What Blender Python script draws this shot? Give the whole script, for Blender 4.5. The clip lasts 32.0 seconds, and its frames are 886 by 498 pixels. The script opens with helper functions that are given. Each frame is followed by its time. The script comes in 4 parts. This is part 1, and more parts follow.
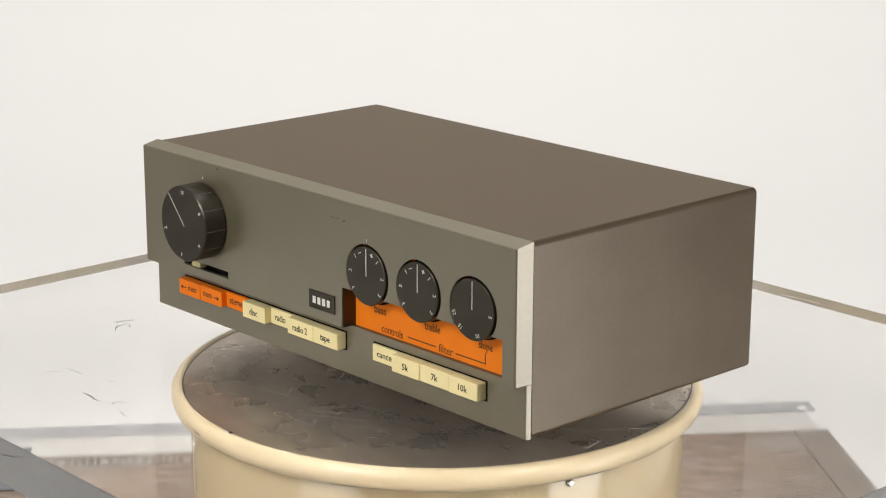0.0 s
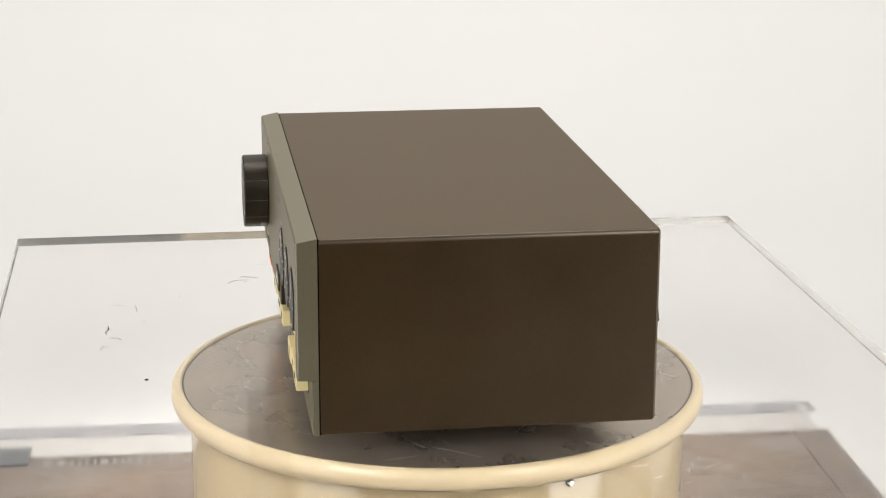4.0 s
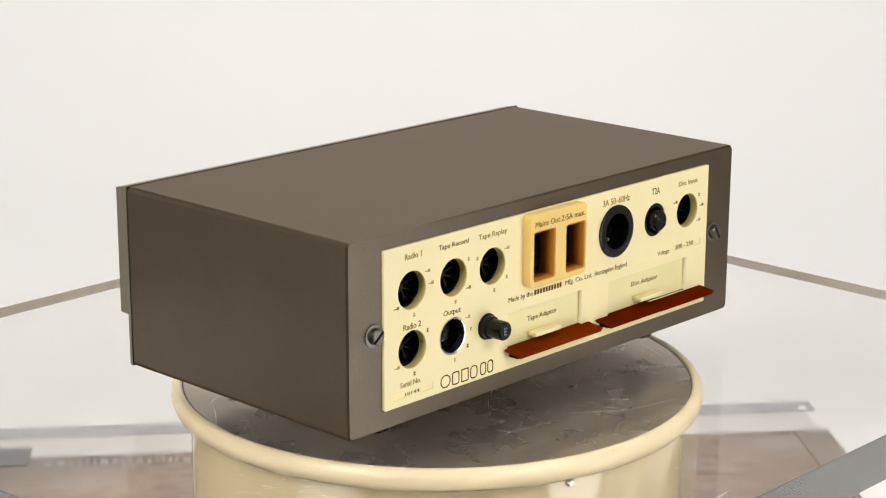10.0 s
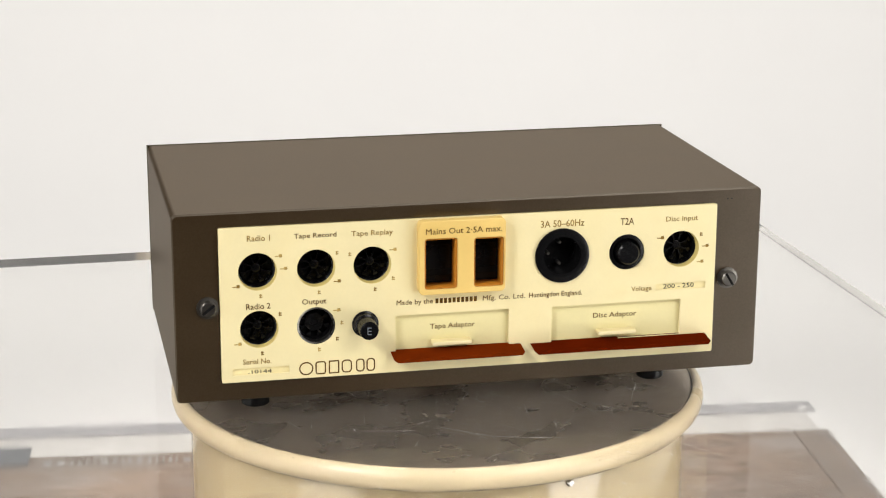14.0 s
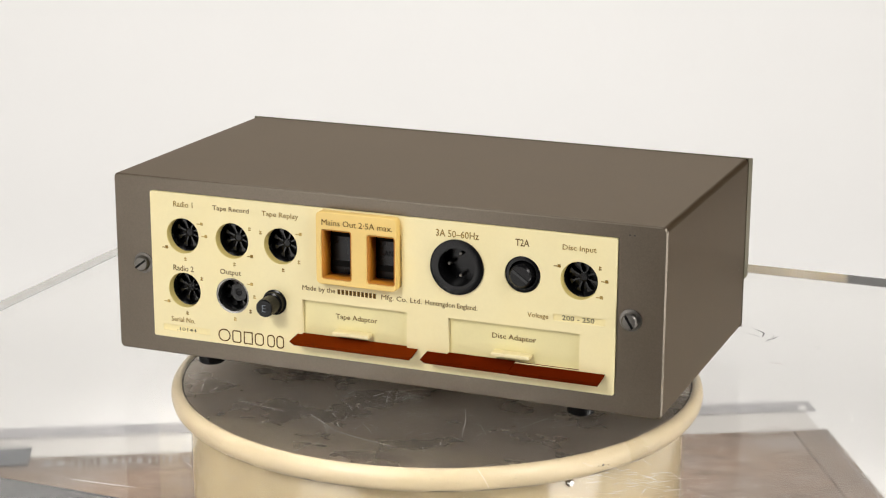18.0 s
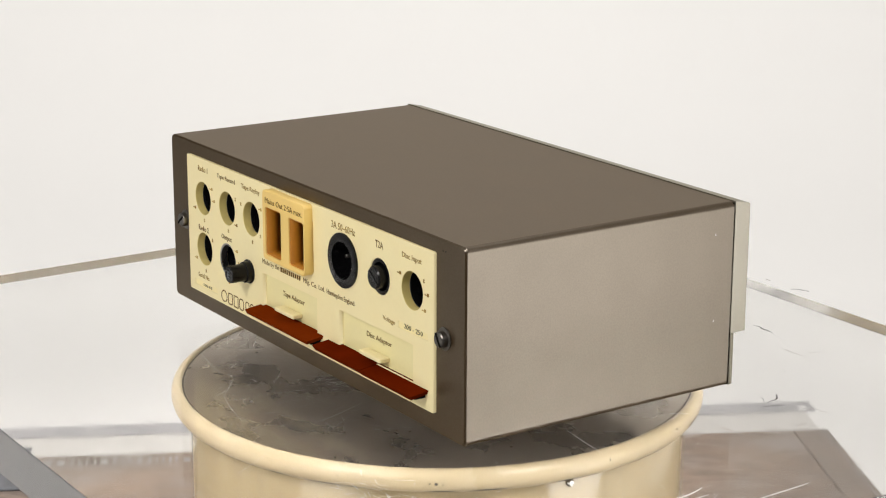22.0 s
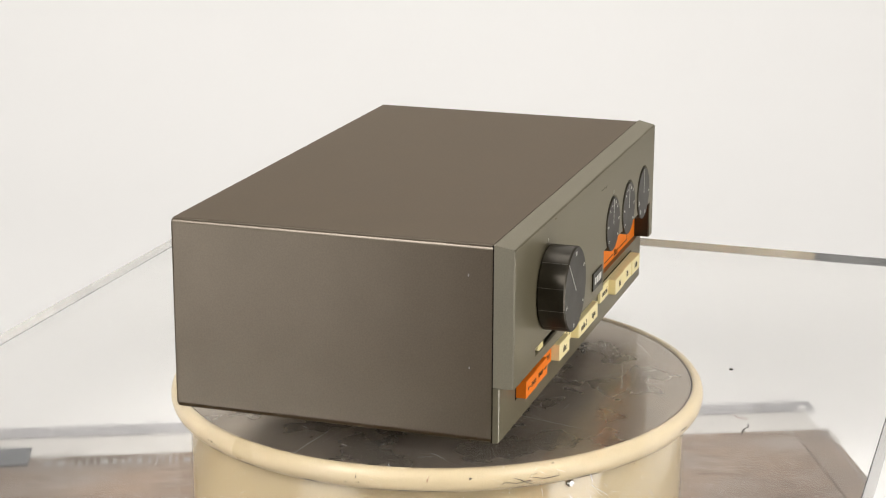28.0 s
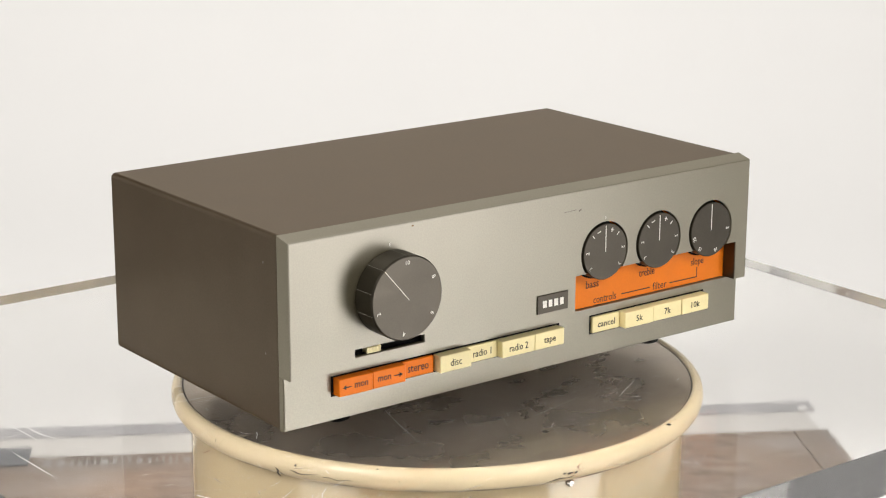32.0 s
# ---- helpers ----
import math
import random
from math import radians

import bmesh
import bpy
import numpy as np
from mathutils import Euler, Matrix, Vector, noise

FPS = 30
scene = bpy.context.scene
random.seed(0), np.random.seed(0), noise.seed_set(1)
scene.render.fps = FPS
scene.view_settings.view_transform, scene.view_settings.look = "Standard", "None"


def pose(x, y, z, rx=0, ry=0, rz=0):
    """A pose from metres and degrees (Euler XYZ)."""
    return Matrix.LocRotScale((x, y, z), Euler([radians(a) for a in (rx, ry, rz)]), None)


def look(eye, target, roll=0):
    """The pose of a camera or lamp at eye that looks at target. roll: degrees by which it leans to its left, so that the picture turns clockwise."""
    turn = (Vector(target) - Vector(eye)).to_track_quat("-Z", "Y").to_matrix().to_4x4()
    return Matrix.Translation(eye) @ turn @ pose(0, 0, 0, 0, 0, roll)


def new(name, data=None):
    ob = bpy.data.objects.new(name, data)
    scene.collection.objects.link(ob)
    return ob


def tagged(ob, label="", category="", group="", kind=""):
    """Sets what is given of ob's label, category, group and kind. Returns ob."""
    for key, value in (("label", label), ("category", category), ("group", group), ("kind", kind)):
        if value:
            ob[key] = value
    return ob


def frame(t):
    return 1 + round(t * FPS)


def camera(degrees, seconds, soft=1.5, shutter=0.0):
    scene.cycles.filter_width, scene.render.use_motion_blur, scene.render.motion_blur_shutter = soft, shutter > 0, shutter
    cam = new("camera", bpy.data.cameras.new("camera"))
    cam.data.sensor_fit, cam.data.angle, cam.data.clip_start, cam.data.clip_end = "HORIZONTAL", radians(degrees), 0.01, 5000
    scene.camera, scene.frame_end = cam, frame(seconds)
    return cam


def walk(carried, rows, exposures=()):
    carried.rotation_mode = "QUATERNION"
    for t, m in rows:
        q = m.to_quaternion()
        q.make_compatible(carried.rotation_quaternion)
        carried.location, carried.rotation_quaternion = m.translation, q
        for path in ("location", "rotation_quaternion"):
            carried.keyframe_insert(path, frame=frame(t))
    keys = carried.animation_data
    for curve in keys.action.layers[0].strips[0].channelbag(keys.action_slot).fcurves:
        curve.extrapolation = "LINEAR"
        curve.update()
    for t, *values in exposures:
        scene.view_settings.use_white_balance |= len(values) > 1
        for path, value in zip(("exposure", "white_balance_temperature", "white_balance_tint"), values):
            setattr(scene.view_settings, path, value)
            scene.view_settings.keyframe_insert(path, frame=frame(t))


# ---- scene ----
# camera: on a tripod, it does not move
cam = camera(25.65, 32.0, soft=1.15)
EYE, PITCH = Vector((0, -0.884, 0.2925)), 0.26593
aim = EYE + Vector((0.00275, math.cos(PITCH), -math.sin(PITCH)))
walk(cam, [(0.0, look(EYE, aim, 0.19)), (32.0, look(EYE, aim, 0.19))], exposures=[(0.0, 0.03), (32.0, 0.03)])

# ---------------------------------------------------------------- light
world = bpy.data.worlds.new("studio_world")
scene.world = world
world.use_nodes = True
world.node_tree.nodes["Background"].inputs[0].default_value = (1.0, 0.96, 0.92, 1)
world.node_tree.nodes["Background"].inputs[1].default_value = 0.05


def softbox(name, eye, target, sx, sy, watts, colour=(1.0, 0.966, 0.928)):
    la = bpy.data.lights.new(name, "AREA")
    la.shape, la.size, la.size_y, la.energy, la.color = "RECTANGLE", sx, sy, watts, colour
    ob = new(name, la)
    ob.matrix_world = look(eye, target)
    return ob


softbox("high_softbox_left", (-0.72, -0.95, 0.82), (0, 0, 0.05), 0.40, 0.40, 10.6)
softbox("high_softbox_right", (0.72, -0.95, 0.82), (0, 0, 0.05), 0.40, 0.40, 7.4)
softbox("low_softbox_right", (0.79, -0.43, -0.18), (0.1, -0.03, 0.02), 0.44, 0.72, 4.6)
softbox("low_softbox_left", (-0.64, -0.62, -0.12), (-0.1, -0.03, 0.02), 0.42, 0.62, 1.85)
softbox("backdrop_light", (0, 0.47, 1.80), (0, 1.5, 0.35), 2.2, 0.8, 24.0, (1.0, 0.982, 0.958))

# ---------------------------------------------------------------- materials


def material(name, colour, rough=0.5, metal=0.0, var=0.08, scale=40.0, grain=0.04, grain_scale=900.0,
             bump=0.0, bump_scale=900.0, rough_var=0.06, coat=0.0, spec=0.5, stretch=(1, 1, 1), blot=None, under=None, rim=None):
    """Surface with colour variation at two scales, fine relief and uneven gloss."""
    m = bpy.data.materials.new(name)
    m.use_nodes = True
    n, l = m.node_tree.nodes, m.node_tree.links
    p = n["Principled BSDF"]
    tc = n.new("ShaderNodeTexCoord")
    mp = n.new("ShaderNodeMapping")
    mp.inputs["Scale"].default_value = stretch
    l.new(tc.outputs["Object"], mp.inputs[0])
    big = n.new("ShaderNodeTexNoise")
    big.inputs["Scale"].default_value, big.inputs["Detail"].default_value = scale, 5
    fine = n.new("ShaderNodeTexNoise")
    fine.inputs["Scale"].default_value, fine.inputs["Detail"].default_value = grain_scale, 2
    l.new(mp.outputs[0], big.inputs["Vector"])
    l.new(mp.outputs[0], fine.inputs["Vector"])
    a = n.new("ShaderNodeMapRange")
    a.inputs[1].default_value, a.inputs[2].default_value = 0.3, 0.7
    a.inputs[3].default_value, a.inputs[4].default_value = 1 - var, 1 + var
    b = n.new("ShaderNodeMapRange")
    b.inputs[1].default_value, b.inputs[2].default_value = 0.3, 0.7
    b.inputs[3].default_value, b.inputs[4].default_value = 1 - grain, 1 + grain
    l.new(big.outputs[0], a.inputs[0])
    l.new(fine.outputs[0], b.inputs[0])
    mul = n.new("ShaderNodeMath")
    mul.operation = "MULTIPLY"
    l.new(a.outputs[0], mul.inputs[0])
    l.new(b.outputs[0], mul.inputs[1])
    col = n.new("ShaderNodeMix")
    col.data_type, col.blend_type = "RGBA", "MULTIPLY"
    col.inputs[0].default_value = 1.0
    col.inputs[6].default_value = (*colour, 1)
    l.new(mul.outputs[0], col.inputs[7])
    out = col.outputs[2]
    if blot:
        other, where, amount = blot
        w = n.new("ShaderNodeTexNoise")
        w.inputs["Scale"].default_value, w.inputs["Detail"].default_value = where, 7
        w.inputs["Roughness"].default_value = 0.65
        l.new(mp.outputs[0], w.inputs["Vector"])
        r = n.new("ShaderNodeMapRange")
        r.inputs[1].default_value, r.inputs[2].default_value = 0.45, 0.7
        r.inputs[3].default_value, r.inputs[4].default_value = 0, amount
        l.new(w.outputs[0], r.inputs[0])
        mx = n.new("ShaderNodeMix")
        mx.data_type = "RGBA"
        l.new(r.outputs[0], mx.inputs[0])
        l.new(out, mx.inputs[6])
        mx.inputs[7].default_value = (*other, 1)
        out = mx.outputs[2]
    l.new(out, p.inputs["Base Color"])
    rr = n.new("ShaderNodeMapRange")
    rr.inputs[1].default_value, rr.inputs[2].default_value = 0.3, 0.7
    rr.inputs[3].default_value, rr.inputs[4].default_value = rough - rough_var, rough + rough_var
    l.new(big.outputs[0], rr.inputs[0])
    l.new(rr.outputs[0], p.inputs["Roughness"])
    p.inputs["Metallic"].default_value = metal
    p.inputs["Coat Weight"].default_value, p.inputs["Coat Roughness"].default_value = coat, rough
    p.inputs["Specular IOR Level"].default_value = spec
    if rim:
        p.inputs["Specular Tint"].default_value = (*rim, 1)
    if under:
        di, mixer = n.new("ShaderNodeBsdfDiffuse"), n.new("ShaderNodeMixShader")
        tint = n.new("ShaderNodeMix")
        tint.data_type, tint.blend_type = "RGBA", "MULTIPLY"
        tint.inputs[0].default_value = 1.0
        tint.inputs[6].default_value = (*under, 1)
        l.new(mul.outputs[0], tint.inputs[7])
        l.new(tint.outputs[2], di.inputs["Color"])
        mixer.inputs[0].default_value = 0.5
        l.new(di.outputs[0], mixer.inputs[1])
        l.new(p.outputs[0], mixer.inputs[2])
        l.new(mixer.outputs[0], n["Material Output"].inputs["Surface"])
    if bump:
        bn = n.new("ShaderNodeTexNoise")
        bn.inputs["Scale"].default_value, bn.inputs["Detail"].default_value = bump_scale, 2
        l.new(mp.outputs[0], bn.inputs["Vector"])
        bu = n.new("ShaderNodeBump")
        bu.inputs["Strength"].default_value, bu.inputs["Distance"].default_value = bump, 0.0004
        l.new(bn.outputs[0], bu.inputs["Height"])
        l.new(bu.outputs[0], p.inputs["Normal"])
    return m


BRONZE = material("bronze_metallic_paint", (0.221, 0.196, 0.163), 0.345, 1.0, 0.05, 38, 0.06, 1500, rough_var=0.01, coat=0.32, under=(0.040, 0.0195, 0.0018), rim=(0.90, 0.81, 0.70))
GREY = material("grey_green_satin_metal", (0.325, 0.308, 0.270), 0.34, 1.0, 0.03, 30, 0.05, 1500, rough_var=0.01, coat=0.7, under=(0.160, 0.140, 0.084), rim=(0.85, 0.80, 0.69))
CREAM = material("cream_plastic", (0.87, 0.765, 0.44), 0.42, 0, 0.03, 30, 0.01, bump=0.03, bump_scale=400, blot=((0.83, 0.68, 0.32), 28, 0.30))
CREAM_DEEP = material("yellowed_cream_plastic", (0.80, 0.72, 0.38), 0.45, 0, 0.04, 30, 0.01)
YELLOW = material("aged_yellow_plastic", (0.82, 0.580, 0.185), 0.38, 0, 0.05, 40, 0.01, bump=0.03, bump_scale=400)
AMBER = material("amber_brown_plastic", (0.45, 0.175, 0.015), 0.45, 0, 0.10, 60, 0.02, spec=0.3)
# cream plastic with the light bouncing inside the holes put into its yellow
HOLE_BOUNCE = material("cream_plastic_bounce_tint", (0.74, 0.61, 0.23), 0.5, 0, 0.05, 60, 0.02, spec=0.3)
IVORY = material("ivory_key_plastic", (0.87, 0.755, 0.40), 0.4, 0, 0.04, 60, 0.02)
ORANGE = material("orange_plastic", (0.80, 0.196, 0.006), 0.55, 0, 0.05, 60, 0.02, spec=0.25)
ORANGE_INK = material("brown_print_on_orange", (0.055, 0.018, 0.004), 0.6, 0, 0.1, 900, 0.05)
ORANGE_KEY = material("orange_key_plastic", (0.82, 0.190, 0.009), 0.45, 0, 0.05, 60, 0.02, spec=0.2)
RED = material("dark_red_plastic", (0.098, 0.0098, 0.0011), 0.5, 0, 0.12, 60, 0.03, spec=0.0)
RUSSET = material("russet_plastic", (0.152, 0.0215, 0.0020), 0.5, 0, 0.12, 60, 0.03, spec=0.0)
BLACK = material("black_plastic", (0.0045, 0.0045, 0.005), 0.26, 0, 0.1, 60, 0.03, spec=0.22)
BLACK_MATT = material("matt_black_interior", (0.005, 0.005, 0.005), 0.8, 0, 0.1, 60, 0.03, spec=0.1)
SEGMENT = material("dark_bakelite_segment", (0.004, 0.004, 0.0045), 0.22, 0, 0.1, 60, 0.03, spec=0.38)
KNOB = material("dark_brown_grey_knob", (0.105, 0.092, 0.074), 0.36, 1.0, 0.06, 90, 0.06, 1500, coat=0.6, under=(0.022, 0.019, 0.012))
TICK = material("dim_knob_tick", (0.20, 0.185, 0.155), 0.6, 0, 0.2, 900, 0.1)
STEEL = material("worn_steel", (0.165, 0.155, 0.140), 0.38, 1.0, 0.10, 200, 0.06)
CHROME = material("bright_steel_shell", (0.40, 0.39, 0.37), 0.28, 1.0, 0.05, 100, 0.02)
WHITE_INK = material("white_ink", (0.75, 0.74, 0.68), 0.6, 0, 0.08, 900, 0.05)
DIM_INK = material("dim_blue_grey_ink", (0.16, 0.18, 0.21), 0.6, 0, 0.08, 900, 0.05)
BLACK_INK = material("dark_ink", (0.02, 0.016, 0.012), 0.6, 0, 0.1, 900, 0.05)
BROWN_INK = material("worn_brown_ink", (0.115, 0.058, 0.010), 0.6, 0, 0.25, 700, 0.1, spec=0.1)
FAINT_INK = material("faint_ink", (0.46, 0.32, 0.10), 0.6, 0, 0.35, 700, 0.1, spec=0.1)
PALE_INK = material("rubbed_ink", (0.27, 0.165, 0.035), 0.6, 0, 0.35, 700, 0.1, spec=0.1)
RIM_ENAMEL = material("worn_cream_enamel", (0.575, 0.474, 0.308), 0.33, 0, 0.05, 30, 0.02, 400, 0.10, 300, spec=0.5, blot=((0.55, 0.43, 0.25), 40, 0.35))
ENAMEL = material("cream_enamel", (0.485, 0.390, 0.235), 0.13, 0, 0.05, 14, 0.015, 300, 0.22, 260, spec=0.8, blot=((0.49, 0.36, 0.175), 22, 0.30))
DISC = material("worn_brown_metal", (0.350, 0.292, 0.230), 0.28, 0.76, 0.16, 50, 0.05, 500, rough_var=0.02, stretch=(0.8, 1, 1),
                blot=((0.31, 0.245, 0.185), 24, 0.30))
PAPER = material("white_backdrop_paper", (0.84, 0.83, 0.815), 0.85, 0, 0.006, 2.5, 0.003, 8)
BOARD = material("stained_brown_board", (0.185, 0.128, 0.092), 0.55, 0, 0.50, 22, 0.22, 160, stretch=(0.45, 1, 1),
                 blot=((0.31, 0.270, 0.245), 40, 0.80))
# lower tone than the backdrop, standing in for weaker light on the paper
DIMMED_PAPER = material("dimmed_off_white_paper", (0.64, 0.62, 0.59), 0.8, 0, 0.05, 14, 0.03, 90)
BAR = material("dull_grey_metal_bar", (0.40, 0.39, 0.40), 0.5, 0.1, 0.15, 30, 0.1, 300)
TRIM = material("grey_board_trim", (0.210, 0.158, 0.125), 0.55, 0.0, 0.2, 30, 0.1, 300)
MARK = material("rubbed_white_print", (0.30, 0.28, 0.265), 0.6, 0, 0.3, 200, 0.1)
DARK = material("dark_slate_metal", (0.14, 0.145, 0.16), 0.45, 0.3, 0.2, 60, 0.1, 300)
WALL = material("dim_grey_wall", (0.055, 0.050, 0.045), 0.8, 0, 0.06, 3, 0.02, 60)
SCRATCH = material("pale_scratch", (0.80, 0.79, 0.77), 0.5, 0, 0.1, 300, 0.1)
FIBRE = material("dark_fibre", (0.025, 0.018, 0.015), 0.7, 0, 0.2, 300, 0.1)
FLUFF = material("pale_fluff", (0.33, 0.29, 0.26), 0.8, 0, 0.2, 300, 0.1)
GRIME = material("grey_brown_grime", (0.10, 0.082, 0.062), 0.7, 0, 0.3, 300, 0.2)
JOINT = material("dark_blue_grey_joint", (0.045, 0.043, 0.045), 0.7, 0, 0.3, 300, 0.2)
RUST = material("red_brown_fibre", (0.22, 0.07, 0.05), 0.7, 0, 0.2, 300, 0.1)

ACRYLIC = bpy.data.materials.new("clear_acrylic")
ACRYLIC.use_nodes = True
_n, _l = ACRYLIC.node_tree.nodes, ACRYLIC.node_tree.links
_n.remove(_n["Principled BSDF"])
_clear, _full, _mix = _n.new("ShaderNodeBsdfRefraction"), _n.new("ShaderNodeBsdfGlass"), _n.new("ShaderNodeMixShader")
for _b in (_clear, _full):
    _b.inputs["Color"].default_value = (0.985, 0.985, 0.98, 1)
    _b.inputs["IOR"].default_value = 1.49
_mix.inputs[0].default_value = 0.25
_l.new(_clear.outputs[0], _mix.inputs[1])
_l.new(_full.outputs[0], _mix.inputs[2])
_film, _hazy = _n.new("ShaderNodeBsdfDiffuse"), _n.new("ShaderNodeMixShader")
_film.inputs["Color"].default_value = (0.80, 0.79, 0.77, 1)
_l.new(_mix.outputs[0], _hazy.inputs[1])
_l.new(_film.outputs[0], _hazy.inputs[2])
_l.new(_hazy.outputs[0], _n["Material Output"].inputs["Surface"])
_t = _n.new("ShaderNodeTexNoise")
_t.inputs["Scale"].default_value, _t.inputs["Detail"].default_value = 30, 6
_r = _n.new("ShaderNodeMapRange")
_r.inputs[1].default_value, _r.inputs[2].default_value = 0.4, 0.75
_r.inputs[3].default_value, _r.inputs[4].default_value = 0.015, 0.07
_l.new(_t.outputs[0], _r.inputs[0])
_l.new(_r.outputs[0], _clear.inputs["Roughness"])
_l.new(_r.outputs[0], _full.inputs["Roughness"])
_d = _n.new("ShaderNodeTexNoise")
_d.inputs["Scale"].default_value, _d.inputs["Detail"].default_value = 22, 8
_d.inputs["Roughness"].default_value = 0.7
_e = _n.new("ShaderNodeMapRange")
_e.inputs[1].default_value, _e.inputs[2].default_value = 0.35, 0.75
_e.inputs[3].default_value, _e.inputs[4].default_value = 0.004, 0.026
_l.new(_d.outputs[0], _e.inputs[0])
_l.new(_e.outputs[0], _hazy.inputs[0])

EDGE = material("polished_acrylic_edge", (0.90, 0.90, 0.90), 0.35, 0, 0.10, 30, 0.06, 300)
_n, _l = EDGE.node_tree.nodes, EDGE.node_tree.links
_see, _most = _n.new("ShaderNodeBsdfGlass"), _n.new("ShaderNodeMixShader")
_see.inputs["Color"].default_value = (0.98, 0.97, 0.95, 1)
_see.inputs["IOR"].default_value, _see.inputs["Roughness"].default_value = 1.49, 0.03
# the pale matt fifth paints in light reflected along inside the sheet
_most.inputs[0].default_value = 0.80
_l.new(_n["Principled BSDF"].outputs[0], _most.inputs[1])
_l.new(_see.outputs[0], _most.inputs[2])
_l.new(_most.outputs[0], _n["Material Output"].inputs["Surface"])

# ---------------------------------------------------------------- mesh helpers


def part(name, bm, mat, parent=None, label="", smooth=False):
    me = bpy.data.meshes.new(name)
    bm.to_mesh(me)
    bm.free()
    me.materials.append(mat)
    if smooth:
        for f in me.polygons:
            f.use_smooth = True
        me.set_sharp_from_angle(angle=radians(35))
    ob = new(name, me)
    if parent:
        ob.parent = parent
    if label:
        ob["label"] = label
    return ob


def add_box(bm, x0, x1, y0, y1, z0, z1, bevel=0.0, seg=2):
    vs = [bm.verts.new((x, y, z)) for z in (z0, z1) for y in (y0, y1) for x in (x0, x1)]
    fs = [bm.faces.new([vs[i] for i in q]) for q in
          ((0, 2, 3, 1), (4, 5, 7, 6), (0, 1, 5, 4), (2, 6, 7, 3), (0, 4, 6, 2), (1, 3, 7, 5))]
    if bevel:
        es = list({e for f in fs for e in f.edges})
        bmesh.ops.bevel(bm, geom=es, offset=bevel, segments=seg, affect="EDGES", profile=0.5)
    return bm


def box(x0, x1, y0, y1, z0, z1, bevel=0.0, seg=2):
    return add_box(bmesh.new(), x0, x1, y0, y1, z0, z1, bevel, seg)


def add_lathe(bm, profile, seg=48, centre=(0, 0, 0), axis="z"):
    """Turns (radius, height) pairs about an axis; radius 0 closes an end."""
    rings = []
    for r, h in profile:
        ring = []
        for k in range(1 if r == 0 else seg):
            a = 2 * math.pi * k / seg
            u, v = r * math.cos(a), r * math.sin(a)
            p = {"z": (u, v, h), "front": (u, -h, v), "rear": (-u, h, v)}[axis]
            ring.append(bm.verts.new(Vector(p) + Vector(centre)))
        rings.append(ring)
    for a, b in zip(rings, rings[1:]):
        for k in range(seg):
            q = [a[k % len(a)], a[(k + 1) % len(a)], b[(k + 1) % len(b)], b[k % len(b)]]
            q = list(dict.fromkeys(q))
            if len(q) > 2:
                bm.faces.new(q)
    return bm


def lathe(profile, seg=48, centre=(0, 0, 0), axis="z"):
    return add_lathe(bmesh.new(), profile, seg, centre, axis)


def circle(cx, cy, r, seg=40):
    return [(cx + r * math.cos(2 * math.pi * k / seg), cy + r * math.sin(2 * math.pi * k / seg)) for k in range(seg)]


def rrect(x0, x1, y0, y1, r, seg=4):
    pts = []
    for cx, cy, a0 in ((x1 - r, y1 - r, 0), (x0 + r, y1 - r, 90), (x0 + r, y0 + r, 180), (x1 - r, y0 + r, 270)):
        for k in range(seg + 1):
            a = radians(a0 + 90 * k / seg)
            pts.append((cx + r * math.cos(a), cy + r * math.sin(a)))
    return pts


FRONT = Matrix.Rotation(radians(90), 4, "X")
BACK = Matrix.Rotation(radians(180), 4, "Z") @ FRONT


def curve_mesh(cu):
    ob = bpy.data.objects.new("shape", cu)
    scene.collection.objects.link(ob)
    me = bpy.data.meshes.new_from_object(ob.evaluated_get(bpy.context.evaluated_depsgraph_get()))
    bm = bmesh.new()
    bm.from_mesh(me)
    bpy.data.objects.remove(ob)
    bpy.data.curves.remove(cu)
    bpy.data.meshes.remove(me)
    return bm


def plate_shape(loops, thick, m, bevel=0.0):
    """A flat sheet with real holes: loops of (x, y); thick along its normal, its front at 0."""
    cu = bpy.data.curves.new("shape", "CURVE")
    cu.dimensions, cu.fill_mode, cu.extrude = "2D", "BOTH", thick / 2 - bevel
    cu.bevel_depth, cu.bevel_resolution, cu.offset = bevel, 1, -bevel
    for pts in loops:
        s = cu.splines.new("POLY")
        s.points.add(len(pts) - 1)
        for q, (x, y) in zip(s.points, pts):
            q.co = (x, y, 0, 1)
        s.use_cyclic_u = True
    bm = curve_mesh(cu)
    bmesh.ops.remove_doubles(bm, verts=bm.verts, dist=1e-6)
    bmesh.ops.transform(bm, matrix=m @ Matrix.Translation((0, 0, -thick / 2)), verts=bm.verts)
    return bm


def lettering(text, x, z, y, m, mat, parent, height, width=0.0, tilt=0.0, bold=0.0, name="lettering"):
    """Raised ink letters centred at (x, z) on a face at depth y."""
    cu = bpy.data.curves.new("text", "FONT")
    cu.body, cu.size, cu.align_x, cu.align_y, cu.extrude, cu.offset = text, 1.0, "CENTER", "CENTER", 0.01, bold
    cu.resolution_u = 2
    bm = curve_mesh(cu)
    xs, ys = [v.co.x for v in bm.verts], [v.co.y for v in bm.verts]
    w, h = max(xs) - min(xs), max(ys) - min(ys)
    sy = height / h
    sx = width / w if width else sy
    mid = Vector(((max(xs) + min(xs)) / 2, (max(ys) + min(ys)) / 2, 0))
    sheet = Matrix.Translation((x, y, z)) @ m @ Matrix.Rotation(radians(tilt), 4, "Z") @ Matrix.Diagonal((sx, sy, 0.006, 1)) @ Matrix.Translation(-mid)
    bmesh.ops.transform(bm, matrix=sheet, verts=bm.verts)
    return part(name, bm, mat, parent)


